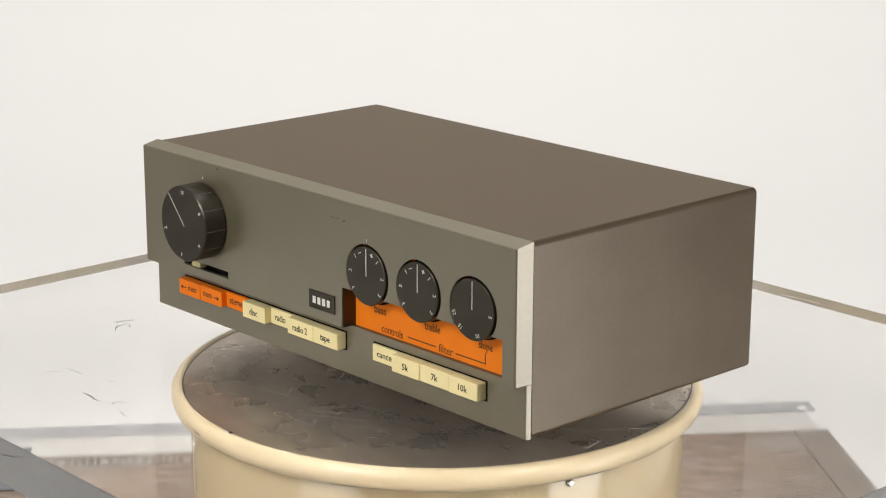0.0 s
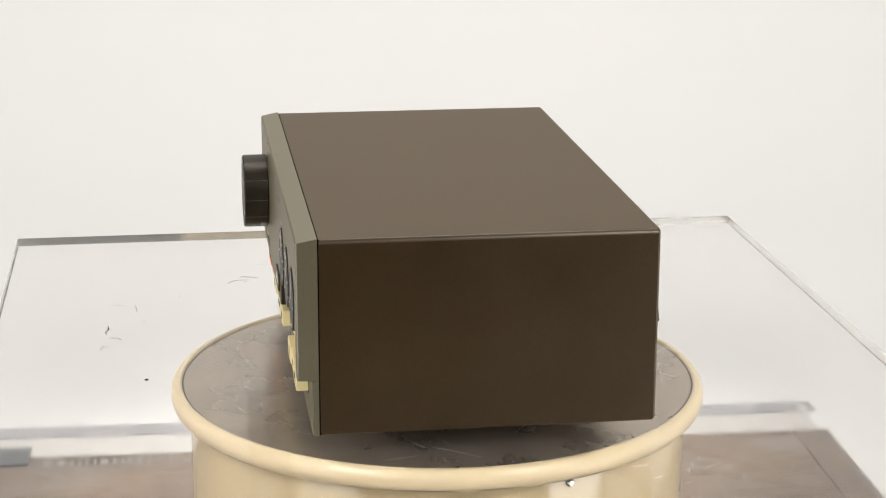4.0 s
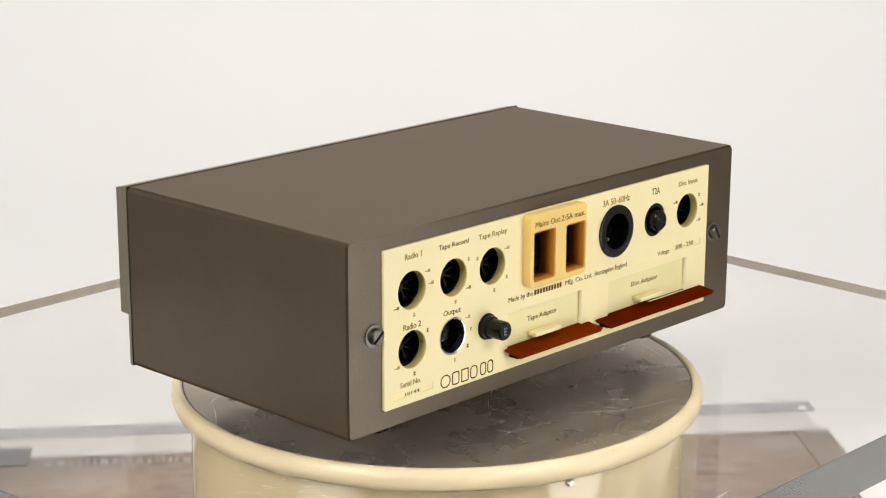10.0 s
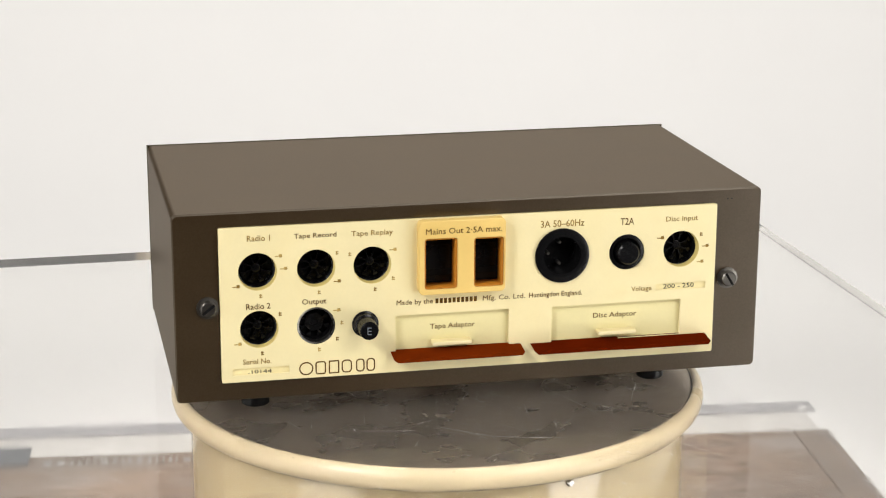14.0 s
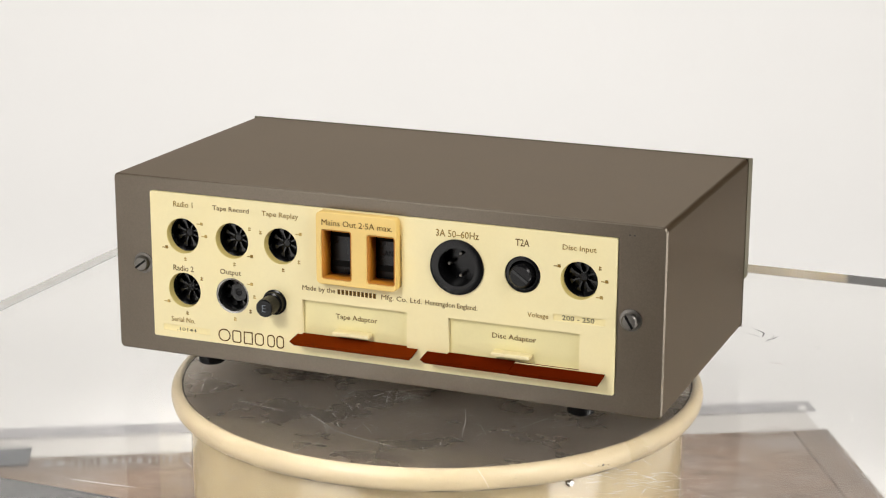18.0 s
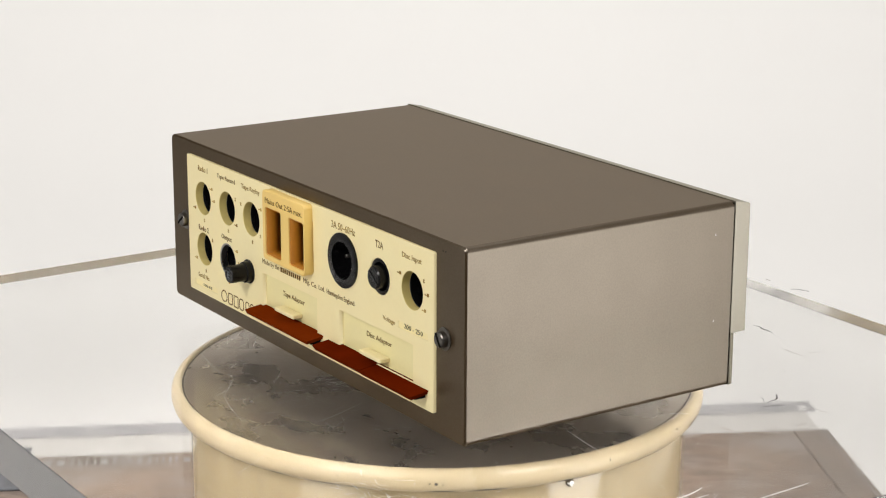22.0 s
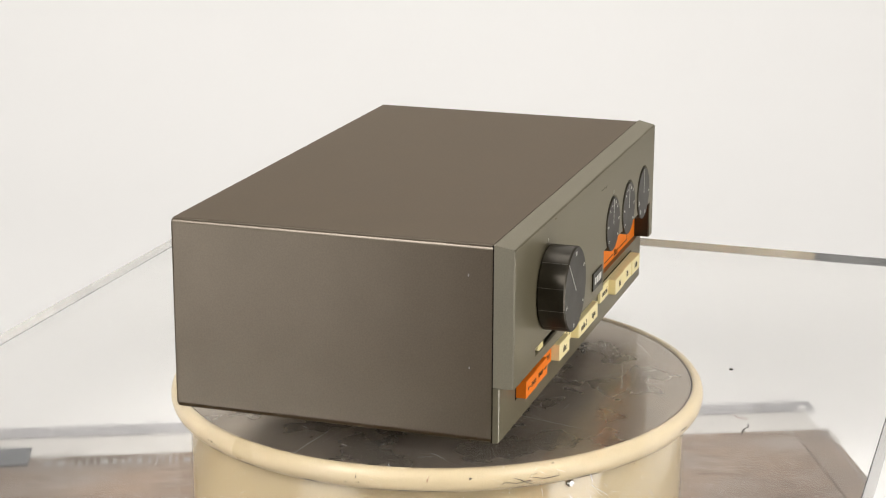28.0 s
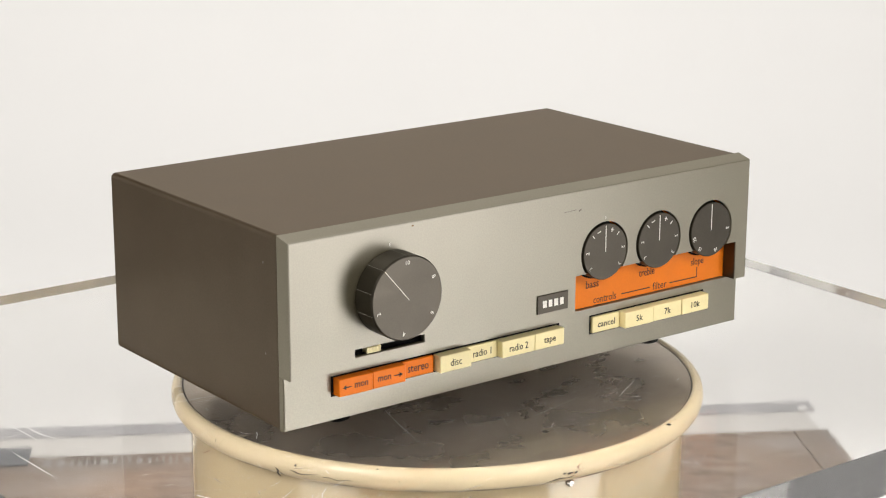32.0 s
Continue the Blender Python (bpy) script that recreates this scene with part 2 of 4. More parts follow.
def ink_bar(x, z, y, m, mat, parent, w, h, tilt=0.0, name="ink_mark"):
    bm = box(-w / 2, w / 2, -h / 2, h / 2, -0.00006, 0.00006)
    bmesh.ops.transform(bm, matrix=Matrix.Translation((x, y, z)) @ m @ Matrix.Rotation(radians(tilt), 4, "Z"), verts=bm.verts)
    return part(name, bm, mat, parent)


def empty(name):
    ob = new(name)
    ob.empty_display_size = 0.02
    return ob


# ---------------------------------------------------------------- studio
def backdrop():
    """White paper sweep: flat table part, curve and upright back."""
    prof = [(-0.135, -0.125), (0.2, -0.125), (0.75, -0.125)]
    for k in range(1, 13):
        a = radians(90 * k / 12)
        prof.append((0.75 + 0.75 * math.sin(a), -0.125 + 0.75 * (1 - math.cos(a))))
    prof += [(1.5, 1.2), (1.5, 2.1)]
    bm = bmesh.new()
    rows = [[bm.verts.new((x, y, z)) for x in (-0.70, -0.3, 0.3, 0.70)] for y, z in prof]
    rows += [[bm.verts.new((x, y + 0.004, z - 0.004)) for x in (-0.70, -0.3, 0.3, 0.70)] for y, z in prof[::-1]]
    for a, b in zip(rows, rows[1:] + rows[:1]):
        for k in range(3):
            bm.faces.new((a[k], a[k + 1], b[k + 1], b[k]))
    bmesh.ops.recalc_face_normals(bm, faces=bm.faces)
    ob = part("backdrop", bm, PAPER, smooth=True)
    tagged(ob, "seamless white paper sweep curving up behind the stand", "backdrop", kind="structure")


def room():
    # unseen shell: dim walls keep reflections dark, white side walls bounce light
    for name, dims in (("wall_north", (-1.65, 1.65, 1.62, 1.72, -0.9, 2.25)), ("wall_south", (-1.65, 1.65, -2.7, -2.6, -0.9, 2.25)),
                       ("wall_west", (-1.75, -1.65, -2.7, 1.72, -0.9, 2.25)), ("wall_east", (1.65, 1.75, -2.7, 1.72, -0.9, 2.25)),
                       ("ceiling", (-1.75, 1.75, -2.7, 1.72, 2.25, 2.33)), ("floor", (-1.75, 1.75, -2.7, 1.72, -0.98, -0.9))):
        white = name in ("wall_west", "wall_east")
        tagged(part(name, box(*dims), PAPER if white else WALL), ("unseen light-bouncing white studio " if white else "unseen dim grey studio ") + name.split("_")[0], name.split("_")[0], kind="structure")
    t = empty("studio_table")
    part("tabletop", box(-0.69, 0.69, -0.15, 1.2, -0.165, -0.1295, 0.004), WALL, t)
    for x in (-0.62, 0.62):
        for y in (-0.10, 1.1):
            part("leg", box(x - 0.03, x + 0.03, y - 0.03, y + 0.03, -0.9, -0.165, 0.003), WALL, t)
    tagged(t, "plain grey studio table under the white paper", "table")


backdrop()
room()

TURN = Matrix.Rotation(radians(6.0), 4, "Z")


def laid(name, dims, mat, parent, label=""):
    bm = box(*dims)
    bmesh.ops.transform(bm, matrix=TURN, verts=bm.verts)
    return part(name, bm, mat, parent, label)


def base_board():
    b = empty("base_board")
    laid("board", (-0.36, 0.2230, -0.13, 0.1535, -0.1248, -0.1190, 0.0008), BOARD, b)
    laid("trim", (0.2234, 0.2440, -0.13, 0.1535, -0.1248, -0.1190, 0.0008), TRIM, b, "grey side strip of the board")
    laid("edge_line", (0.2405, 0.2412, -0.13, 0.1535, -0.11895, -0.1188), MARK, b, "pale line along the strip")
    rng = random.Random(11)
    x = -0.203
    while x < -0.02:
        w = rng.choice((0.0012, 0.0018, 0.003, 0.004))
        laid("printed_mark", (x, x + w, 0.1385, 0.1385 + rng.uniform(0.006, 0.009), -0.11895, -0.11885), MARK, b)
        x += w + rng.uniform(0.0018, 0.0034)
    tagged(b, "stained brown-grey base board under the turntable", "board")
    c = empty("metal_bar")
    laid("bar", (-0.40, 0.2505, 0.1978, 0.2140, -0.1249, -0.1240, 0.0003), BAR, c)
    # low white disc drawn in place of the pale bolt hole
    part("hole_spot", lathe([(0, -0.1230), (0.002, -0.1231), (0.003, -0.1239)], 20, TURN @ Vector((0.243, 0.2015, 0))), PAPER, c, "pale disc standing for the bar's bolt hole")
    tagged(c, "dull grey flat metal bar on white paper", "metal bar")
    # added sheet; its darker tone paints the light falloff in this gap
    e = empty("dimming_strip")
    laid("card", (-0.45, 0.2440, 0.1540, 0.2120, -0.12500, -0.12495), DIMMED_PAPER, e)
    tagged(e, "added off-white sheet dimming the paper between board and metal bar", "card")
    d = empty("corner_block")
    laid("block", (-0.40, -0.2115, 0.1400, 0.1650, -0.1189, -0.1175, 0.0006), DARK, d)
    tagged(d, "dark slate-coloured flat metal piece on the board edge", "metal plate")


base_board()


def drum():
    """The standing part of the turntable: enamelled drum with a set screw."""
    d = empty("turntable_drum")
    part("body", lathe([(0.1160, -0.0337), (0.1172, -0.0345), (0.1178, -0.0450), (0.1178, -0.110), (0.1182, -0.1197)], 128), ENAMEL, d, smooth=True)
    a = radians(-90 + 29)
    n = Vector((math.cos(a), math.sin(a), 0))
    bm = lathe([(0, 0.0016), (0.0012, 0.0015), (0.0018, 0.0006), (0.0018, -0.001)], 16)
    bmesh.ops.transform(bm, matrix=Matrix.Translation(n * 0.1178 + Vector((0, 0, -0.0391))) @ n.to_track_quat("Z", "Y").to_matrix().to_4x4(), verts=bm.verts)
    part("set_screw", bm, CHROME, d, "small worn set screw")
    d.location.z = 0.0007
    tagged(d, "cream enamelled standing turntable drum with a small set screw", "turntable")


RIM, RIM_Z, RIM_H = 0.1226, -0.0301, 0.0052


def turntable_top():
    """The turning part: rounded enamelled rim, inlaid metal disc, spindle."""
    p = empty("platter")
    prof = [(0.1214, -0.0292), (0.1214, -0.0259), (0.1219, -0.0252)]
    for k in range(13):
        a = radians(90 - 15 * k)
        prof.append((RIM + 0.0039 * math.cos(a), RIM_Z + RIM_H * math.sin(a)))
    prof += [(0.1200, RIM_Z - RIM_H), (0.1165, RIM_Z - RIM_H)]
    part("flange", lathe(prof, 160), RIM_ENAMEL, p, "cream enamelled rounded rim with chips", smooth=True)
    def on_rim(deg, q, out=0.0):
        t, q = radians(deg), radians(q)
        r = RIM + (0.0039 + out) * math.cos(q)
        return Vector((r * math.cos(t), r * math.sin(t), RIM_Z + (RIM_H + out) * math.sin(q)))

    rng = random.Random(21)
    a = 0.0
    while a < 360:
        span = rng.uniform(4, 34)
        bm = bmesh.new()
        n = max(2, int(span / 1.5))
        prev = None
        for k in range(n + 1):
            w = rng.uniform(1.5, 6.0) * math.sin(math.pi * (k + 0.35) / (n + 0.7))
            row = [bm.verts.new(on_rim(a + span * k / n, q, 0.0001)) for q in (-51 + w, -51 - w)]
            if prev:
                bm.faces.new((prev[0], prev[1], row[1], row[0]))
            prev = row
        part("rim_crack", bm, JOINT, p, "dark crack line round the rim")
        a += span + rng.choice((1, 2, 3, 9))
    spots = [(rng.uniform(0, 360), rng.uniform(-25, 75), rng.uniform(0.0002, 0.0007), rng.uniform(0.00012, 0.0003)) for k in range(30)]
    spots += [(146.3, -6, 0.0009, 0.0005), (147.6, -8, 0.0005, 0.0004), (145.1, -5, 0.0006, 0.0004), (-177.5, 10, 0.0003, 0.0007), (-177.0, -14, 0.0005, 0.0003),
              (-155.5, 18, 0.0007, 0.0006), (-100.5, -8, 0.0016, 0.0006), (-99.3, -10, 0.0012, 0.0007), (-101.8, -5, 0.0009, 0.0005)]
    for k, (deg, q, w, h) in enumerate(spots):
        n = on_rim(deg, q, 0.002) - on_rim(deg, q)
        bm = lathe([(0, 0.00012), (0.6, 0.0001), (1.0, 0)], 9)
        for v in bm.verts:
            v.co.x *= rng.uniform(0.6, 1.3)
            v.co.y *= rng.uniform(0.6, 1.3)
        m = Matrix.Translation(on_rim(deg, q)) @ n.to_track_quat("Z", "Y").to_matrix().to_4x4() @ Matrix.Diagonal((w, h, 1, 1))
        bmesh.ops.transform(bm, matrix=m, verts=bm.verts)
        part("paint_chip", bm, GRIME if k % 3 else FIBRE, p)
    bm = bmesh.new()
    prev = None
    for k in range(9):
        deg, q = -149.5 + 0.75 * k, -16 + 5 * math.sin(k * 1.1)
        row = [bm.verts.new(on_rim(deg, q + d, 0.0001)) for d in (1.8, -1.8)]
        if prev:
            bm.faces.new((prev[0], prev[1], row[1], row[0]))
        prev = row
    part("rim_crack", bm, FIBRE, p, "dark branching crack")
    part("top_disc", lathe([(0, -0.0260), (0.03, -0.0260), (0.09, -0.0260), (0.1204, -0.0260), (0.1207, -0.0264), (0.1207, -0.0292)], 160), DISC, p,
         "scratched brown-grey metal disc", smooth=True)
    part("seam", lathe([(0.1206, -0.0263), (0.1215, -0.0262)], 160), GRIME, p, "dirt-filled joint round the disc")
    part("spindle", lathe([(0, -0.0218), (0.010, -0.0218), (0.011, -0.0223), (0.011, -0.0260)], 40), STEEL, p)
    p.location.z = 0.0007
    return tagged(p, "turning platter with cream enamelled rim and scratched metal disc", "platter")


drum()
TOP = turntable_top()

# ---------------------------------------------------------------- the turning plate
PX, PY, PT = 0.2425, 0.2130, 0.0210


def ribbon(bm, pts, w, z):
    prev = None
    for i, p in enumerate(pts):
        q = pts[min(i + 1, len(pts) - 1)]
        o = pts[max(i - 1, 0)]
        d = Vector((q[0] - o[0], q[1] - o[1]))
        d = d.normalized() if d.length else Vector((1, 0))
        ww = w * (0.35 + 0.65 * math.sin(math.pi * (i + 0.5) / len(pts)))
        a = bm.verts.new((p[0] - d.y * ww, p[1] + d.x * ww, z))
        b = bm.verts.new((p[0] + d.y * ww, p[1] - d.x * ww, z))
        if prev:
            bm.faces.new((prev[0], prev[1], b, a))
        prev = (a, b)


def wander(rng, x, y, a, length, bend, n=9):
    pts = [(x, y)]
    for k in range(n):
        a += rng.uniform(-bend, bend)
        x, y = x + math.cos(a) * length / n, y + math.sin(a) * length / n
        pts.append((x, y))
    return pts


def acrylic_plate():
    p = empty("acrylic_plate")
    pane = part("pane", box(-PX, PX, -PY, PY, -PT, 0, 0.0005, 2), ACRYLIC, p, "clear scratched acrylic sheet")
    pane.visible_shadow = False
    pane.data.materials.append(EDGE)
    for f in pane.data.polygons:
        f.material_index = 1 if abs(f.normal.z) < 0.95 else 0
    rng = random.Random(5)
    bm = bmesh.new()
    for k in range(300):
        x, y = rng.uniform(-0.235, 0.235), rng.uniform(-0.205, 0.205)
        if 0.108 < math.hypot(x, y) < 0.140:
            continue
        ln = rng.uniform(0.015, 0.040) if rng.random() < 0.02 else rng.uniform(0.0008, 0.006)
        ribbon(bm, wander(rng, x, y, rng.uniform(0, 6.28), ln, 0.05), rng.uniform(0.00003, 0.00008) + 0.00004 * (ln < 0.003), 0.0001)
    for k in range(700):
        a, r = rng.uniform(0, 6.28), 0.114 * math.sqrt(rng.random())
        ln = rng.choice((0.001, 0.0015, 0.002, 0.003, 0.004, 0.006, 0.009, 0.016))
        ribbon(bm, wander(rng, r * math.cos(a), r * math.sin(a), rng.uniform(0, 6.28), ln, 0.05), rng.uniform(0.00002, 0.00006) + 0.00003 * (ln < 0.003), 0.0001)
    for k in range(700):
        x, y, r = rng.uniform(-0.235, 0.235), rng.uniform(-0.205, 0.205), rng.uniform(0.00006, 0.00022)
        ribbon(bm, [(x - r, y), (x, y), (x + r, y)], r, 0.0001)
    tagged(part("dust", bm, SCRATCH, p, "pale scratches and dust"), kind="stuff")
    bm = bmesh.new()
    for k in range(16):
        x, y, r = rng.uniform(-0.235, 0.235), rng.uniform(-0.205, 0.205), rng.uniform(0.00012, 0.0003)
        ribbon(bm, [(x - r, y), (x, y), (x + r * 1.5, y + r)], r, 0.00012)
    tagged(part("dirt", bm, FIBRE, p, "dark specks of dirt"), kind="stuff")
    for (x, y), r in (((0.0209, -0.1374), 0.0011), ((-0.1103, -0.1208), 0.0003)):
        bm = lathe([(0, 0.0006), (r * 0.7, 0.0004), (r, 0.0001), (r, 0)], 10, (x, y, 0.00005))
        part("speck", bm, FIBRE, p, "black speck")
    # long scratches: start, heading, length, bend
    for x, y, a, ln, bend, w in ((0.0200, 0.0985, 2.43, 0.022, 0.05, 0.00022), (0.0041, 0.1122, 2.74, 0.036, 0.04, 0.00020), (-0.0401, 0.0663, 1.99, 0.036, 0.05, 0.00014),
                                 (0.1050, -0.0330, 0.64, 0.021, 0.08, 0.00020), (0.1220, -0.0200, 0.89, 0.025, 0.04, 0.00022), (0.1348, -0.0408, 1.74, 0.015, 0.02, 0.00024),
                                 (-0.1139, 0.0108, 3.02, 0.033, 0.05, 0.00022), (-0.1255, -0.0385, -1.85, 0.009, 0.15, 0.00030), (-0.1290, -0.0400, 2.2, 0.006, 0.15, 0.00024),
                                 (-0.0659, -0.0485, -1.85, 0.044, 0.04, 0.00020), (-0.1816, -0.0843, -1.13, 0.011, 0.10, 0.00030), (-0.1665, -0.1167, -0.61, 0.0105, 0.02, 0.00050),
                                 (0.0754, 0.2035, -3.06, 0.029, 0.03, 0.00026), (-0.2188, 0.0005, -1.55, 0.034, 0.02, 0.00030), (-0.2061, 0.0400, -1.57, 0.032, 0.06, 0.00032),
                                 (-0.2010, 0.0250, -1.45, 0.020, 0.08, 0.00040), (0.060, 0.095, 2.9, 0.030, 0.04, 0.00013), (-0.080, 0.060, 1.2, 0.024, 0.05, 0.00013),
                                 (0.090, 0.030, -0.4, 0.028, 0.05, 0.00013), (-0.020, -0.095, 0.3, 0.034, 0.03, 0.00013), (0.050, -0.085, -2.6, 0.026, 0.05, 0.00013)):
        bm = bmesh.new()
        ribbon(bm, wander(rng, x, y, a, ln, bend, 12), w * (1.0 if math.hypot(x, y) > 0.15 else 0.62), 0.00012)
        part("scratch", bm, SCRATCH, p, "long pale scratch")
    # patches of fine short scratches
    bm = bmesh.new()
    for cx, cy, sx, sy, n in ((-0.138, 0.117, 0.020, 0.016, 70), (-0.157, -0.118, 0.026, 0.018, 34), (-0.204, 0.026, 0.008, 0.020, 35), (0.1, -0.02, 0.034, 0.03, 26),
                              (-0.006, 0.060, 0.008, 0.004, 26), (-0.10, -0.02, 0.03, 0.045, 26), (0.02, -0.10, 0.06, 0.02, 26), (0.0, 0.105, 0.07, 0.02, 26), (0.165, 0.09, 0.02, 0.03, 35)):
        lean = rng.uniform(0, 3.14)
        for k in range(n):
            x, y = cx + rng.gauss(0, sx * 0.6), cy + rng.gauss(0, sy * 0.6)
            ribbon(bm, wander(rng, x, y, lean + rng.gauss(0, 0.5), rng.uniform(0.001, 0.009), 0.12, 5), rng.uniform(0.00003, 0.00008) * (1.35 if math.hypot(cx, cy) > 0.15 else 1.0), 0.00011)
    tagged(part("scuff", bm, SCRATCH, p, "patches of fine scratches"), kind="stuff")
    for x, y, a, ln, mt, lab in ((-0.1450, -0.0880, 1.36, 0.011, FIBRE, "dark curled hair"), (-0.0640, -0.1565, -0.18, 0.015, FIBRE, "dark curled hair"),
                                 (-0.0445, -0.1559, 1.46, 0.009, RUST, "red-brown hair"), (-0.0335, -0.1578, 0.06, 0.010, FLUFF, "grey-brown fluff"),
                                 (-0.0212, -0.2221, 0.15, 0.011, FIBRE, "dark curled hair"), (0.0051, -0.2191, 0.20, 0.004, FLUFF, "grey-brown fluff"),
                                 (-0.1385, -0.0842, -1.35, 0.0138, FIBRE, "dark curled hair"), (-0.1592, -0.0952, -2.47, 0.0045, FLUFF, "grey-brown fluff"),
                                 (-0.1671, -0.0790, 1.96, 0.0060, FLUFF, "grey-brown fluff"), (-0.1524, -0.0459, -3.06, 0.0045, RUST, "brown crumb"),
                                 (-0.0876, -0.1428, 3.01, 0.011, FLUFF, "grey-brown fluff"), (-0.0671, -0.1375, -2.57, 0.004, FLUFF, "grey-brown fluff"),
                                 (-0.1010, -0.1543, -0.25, 0.008, FLUFF, "grey-brown fluff")):
        bm = bmesh.new()
        ribbon(bm, wander(rng, x, y, a, ln, 0.45, 12), 0.00036 if mt is FIBRE else 0.00024, 0.00025)
        ribbon(bm, wander(rng, x + 0.002, y, a + 0.8, ln * 0.4, 0.7, 8), 0.00018, 0.0003)
        part("fibre", bm, mt, p, lab)
    return tagged(p, "clear scratched square-cornered acrylic plate on the turntable", "plate")


PLATE = acrylic_plate()

# ---------------------------------------------------------------- the preamplifier
# its frame: the turning axis at 0, x to its right seen from the front, y to its rear, z up from its underside
XC, HX, H, ZB = -0.0008, 0.1304, 0.0822, -0.0010
YR, YB, YF, YL = 0.0737, -0.0660, -0.0753, -0.0692
AMP = empty("preamplifier")
tagged(AMP, "vintage grey and bronze metal preamplifier with orange and ivory keys", "amplifier")


def case():
    bm = bmesh.new()
    x0, x1 = XC - HX, XC + HX
    out = rrect(x0, x1, ZB, H, 0.0022, 4)
    hole = rrect(-0.1106, 0.1106, 0.0072, 0.0760, 0.0008, 4)
    n = len(out)
    f = [bm.verts.new((x, YB, z)) for x, z in out]
    b = [bm.verts.new((x, YR - 0.0009, z)) for x, z in out]
    cx, cz = XC, H / 2
    e = [bm.verts.new((x - math.copysign(0.0006, x - cx), YR, z - math.copysign(0.0006, z - cz))) for x, z in out]
    h = [bm.verts.new((x, YR, z)) for x, z in hole]
    g = [bm.verts.new((x, YR - 0.012, z)) for x, z in hole]
    for a, c in ((f, b), (b, e), (e, h), (h, g)):
        for k in range(n):
            bm.faces.new((a[k], a[(k + 1) % n], c[(k + 1) % n], c[k]))
    bm.faces.new(f)
    bm.faces.new(g)
    bmesh.ops.recalc_face_normals(bm, faces=bm.faces)
    sleeve = part("case", bm, BRONZE, AMP, "bronze metallic painted sleeve", smooth=True)
    for f in sleeve.data.polygons:
        f.use_smooth = f.area < 0.0005 and abs(f.normal.y) < 0.98
    part("cavity_lining", box(-0.1100, 0.1100, YR - 0.0118, YR - 0.0110, 0.0076, 0.0756), BLACK_MATT, AMP, "black interior")
    for x, y, z, mt in ((XC - HX, -0.0566, 0.0304, MARK), (XC - HX, -0.0560, 0.0691, MARK)):
        bm = lathe([(0, 0.00008), (0.00025, 0.00006), (0.0004, 0)], 8)
        bmesh.ops.transform(bm, matrix=Matrix.Translation((x, y, z)) @ Matrix.Rotation(math.copysign(radians(90), x), 4, "Y") @ Matrix.Diagonal((1.5, 0.8, 1, 1)), verts=bm.verts)
        part("paint_chip", bm, mt, AMP, "tiny chip in the paint")
    for x in (0.0935, -0.0890):
        for y in (0.0520, -0.0450):
            part("foot", lathe([(0, -0.0105), (0.0052, -0.0105), (0.0062, -0.0098), (0.0062, -0.0012), (0.0055, 0.0)], 28, (x, y, 0)), BLACK, AMP, "black rubber foot", True)


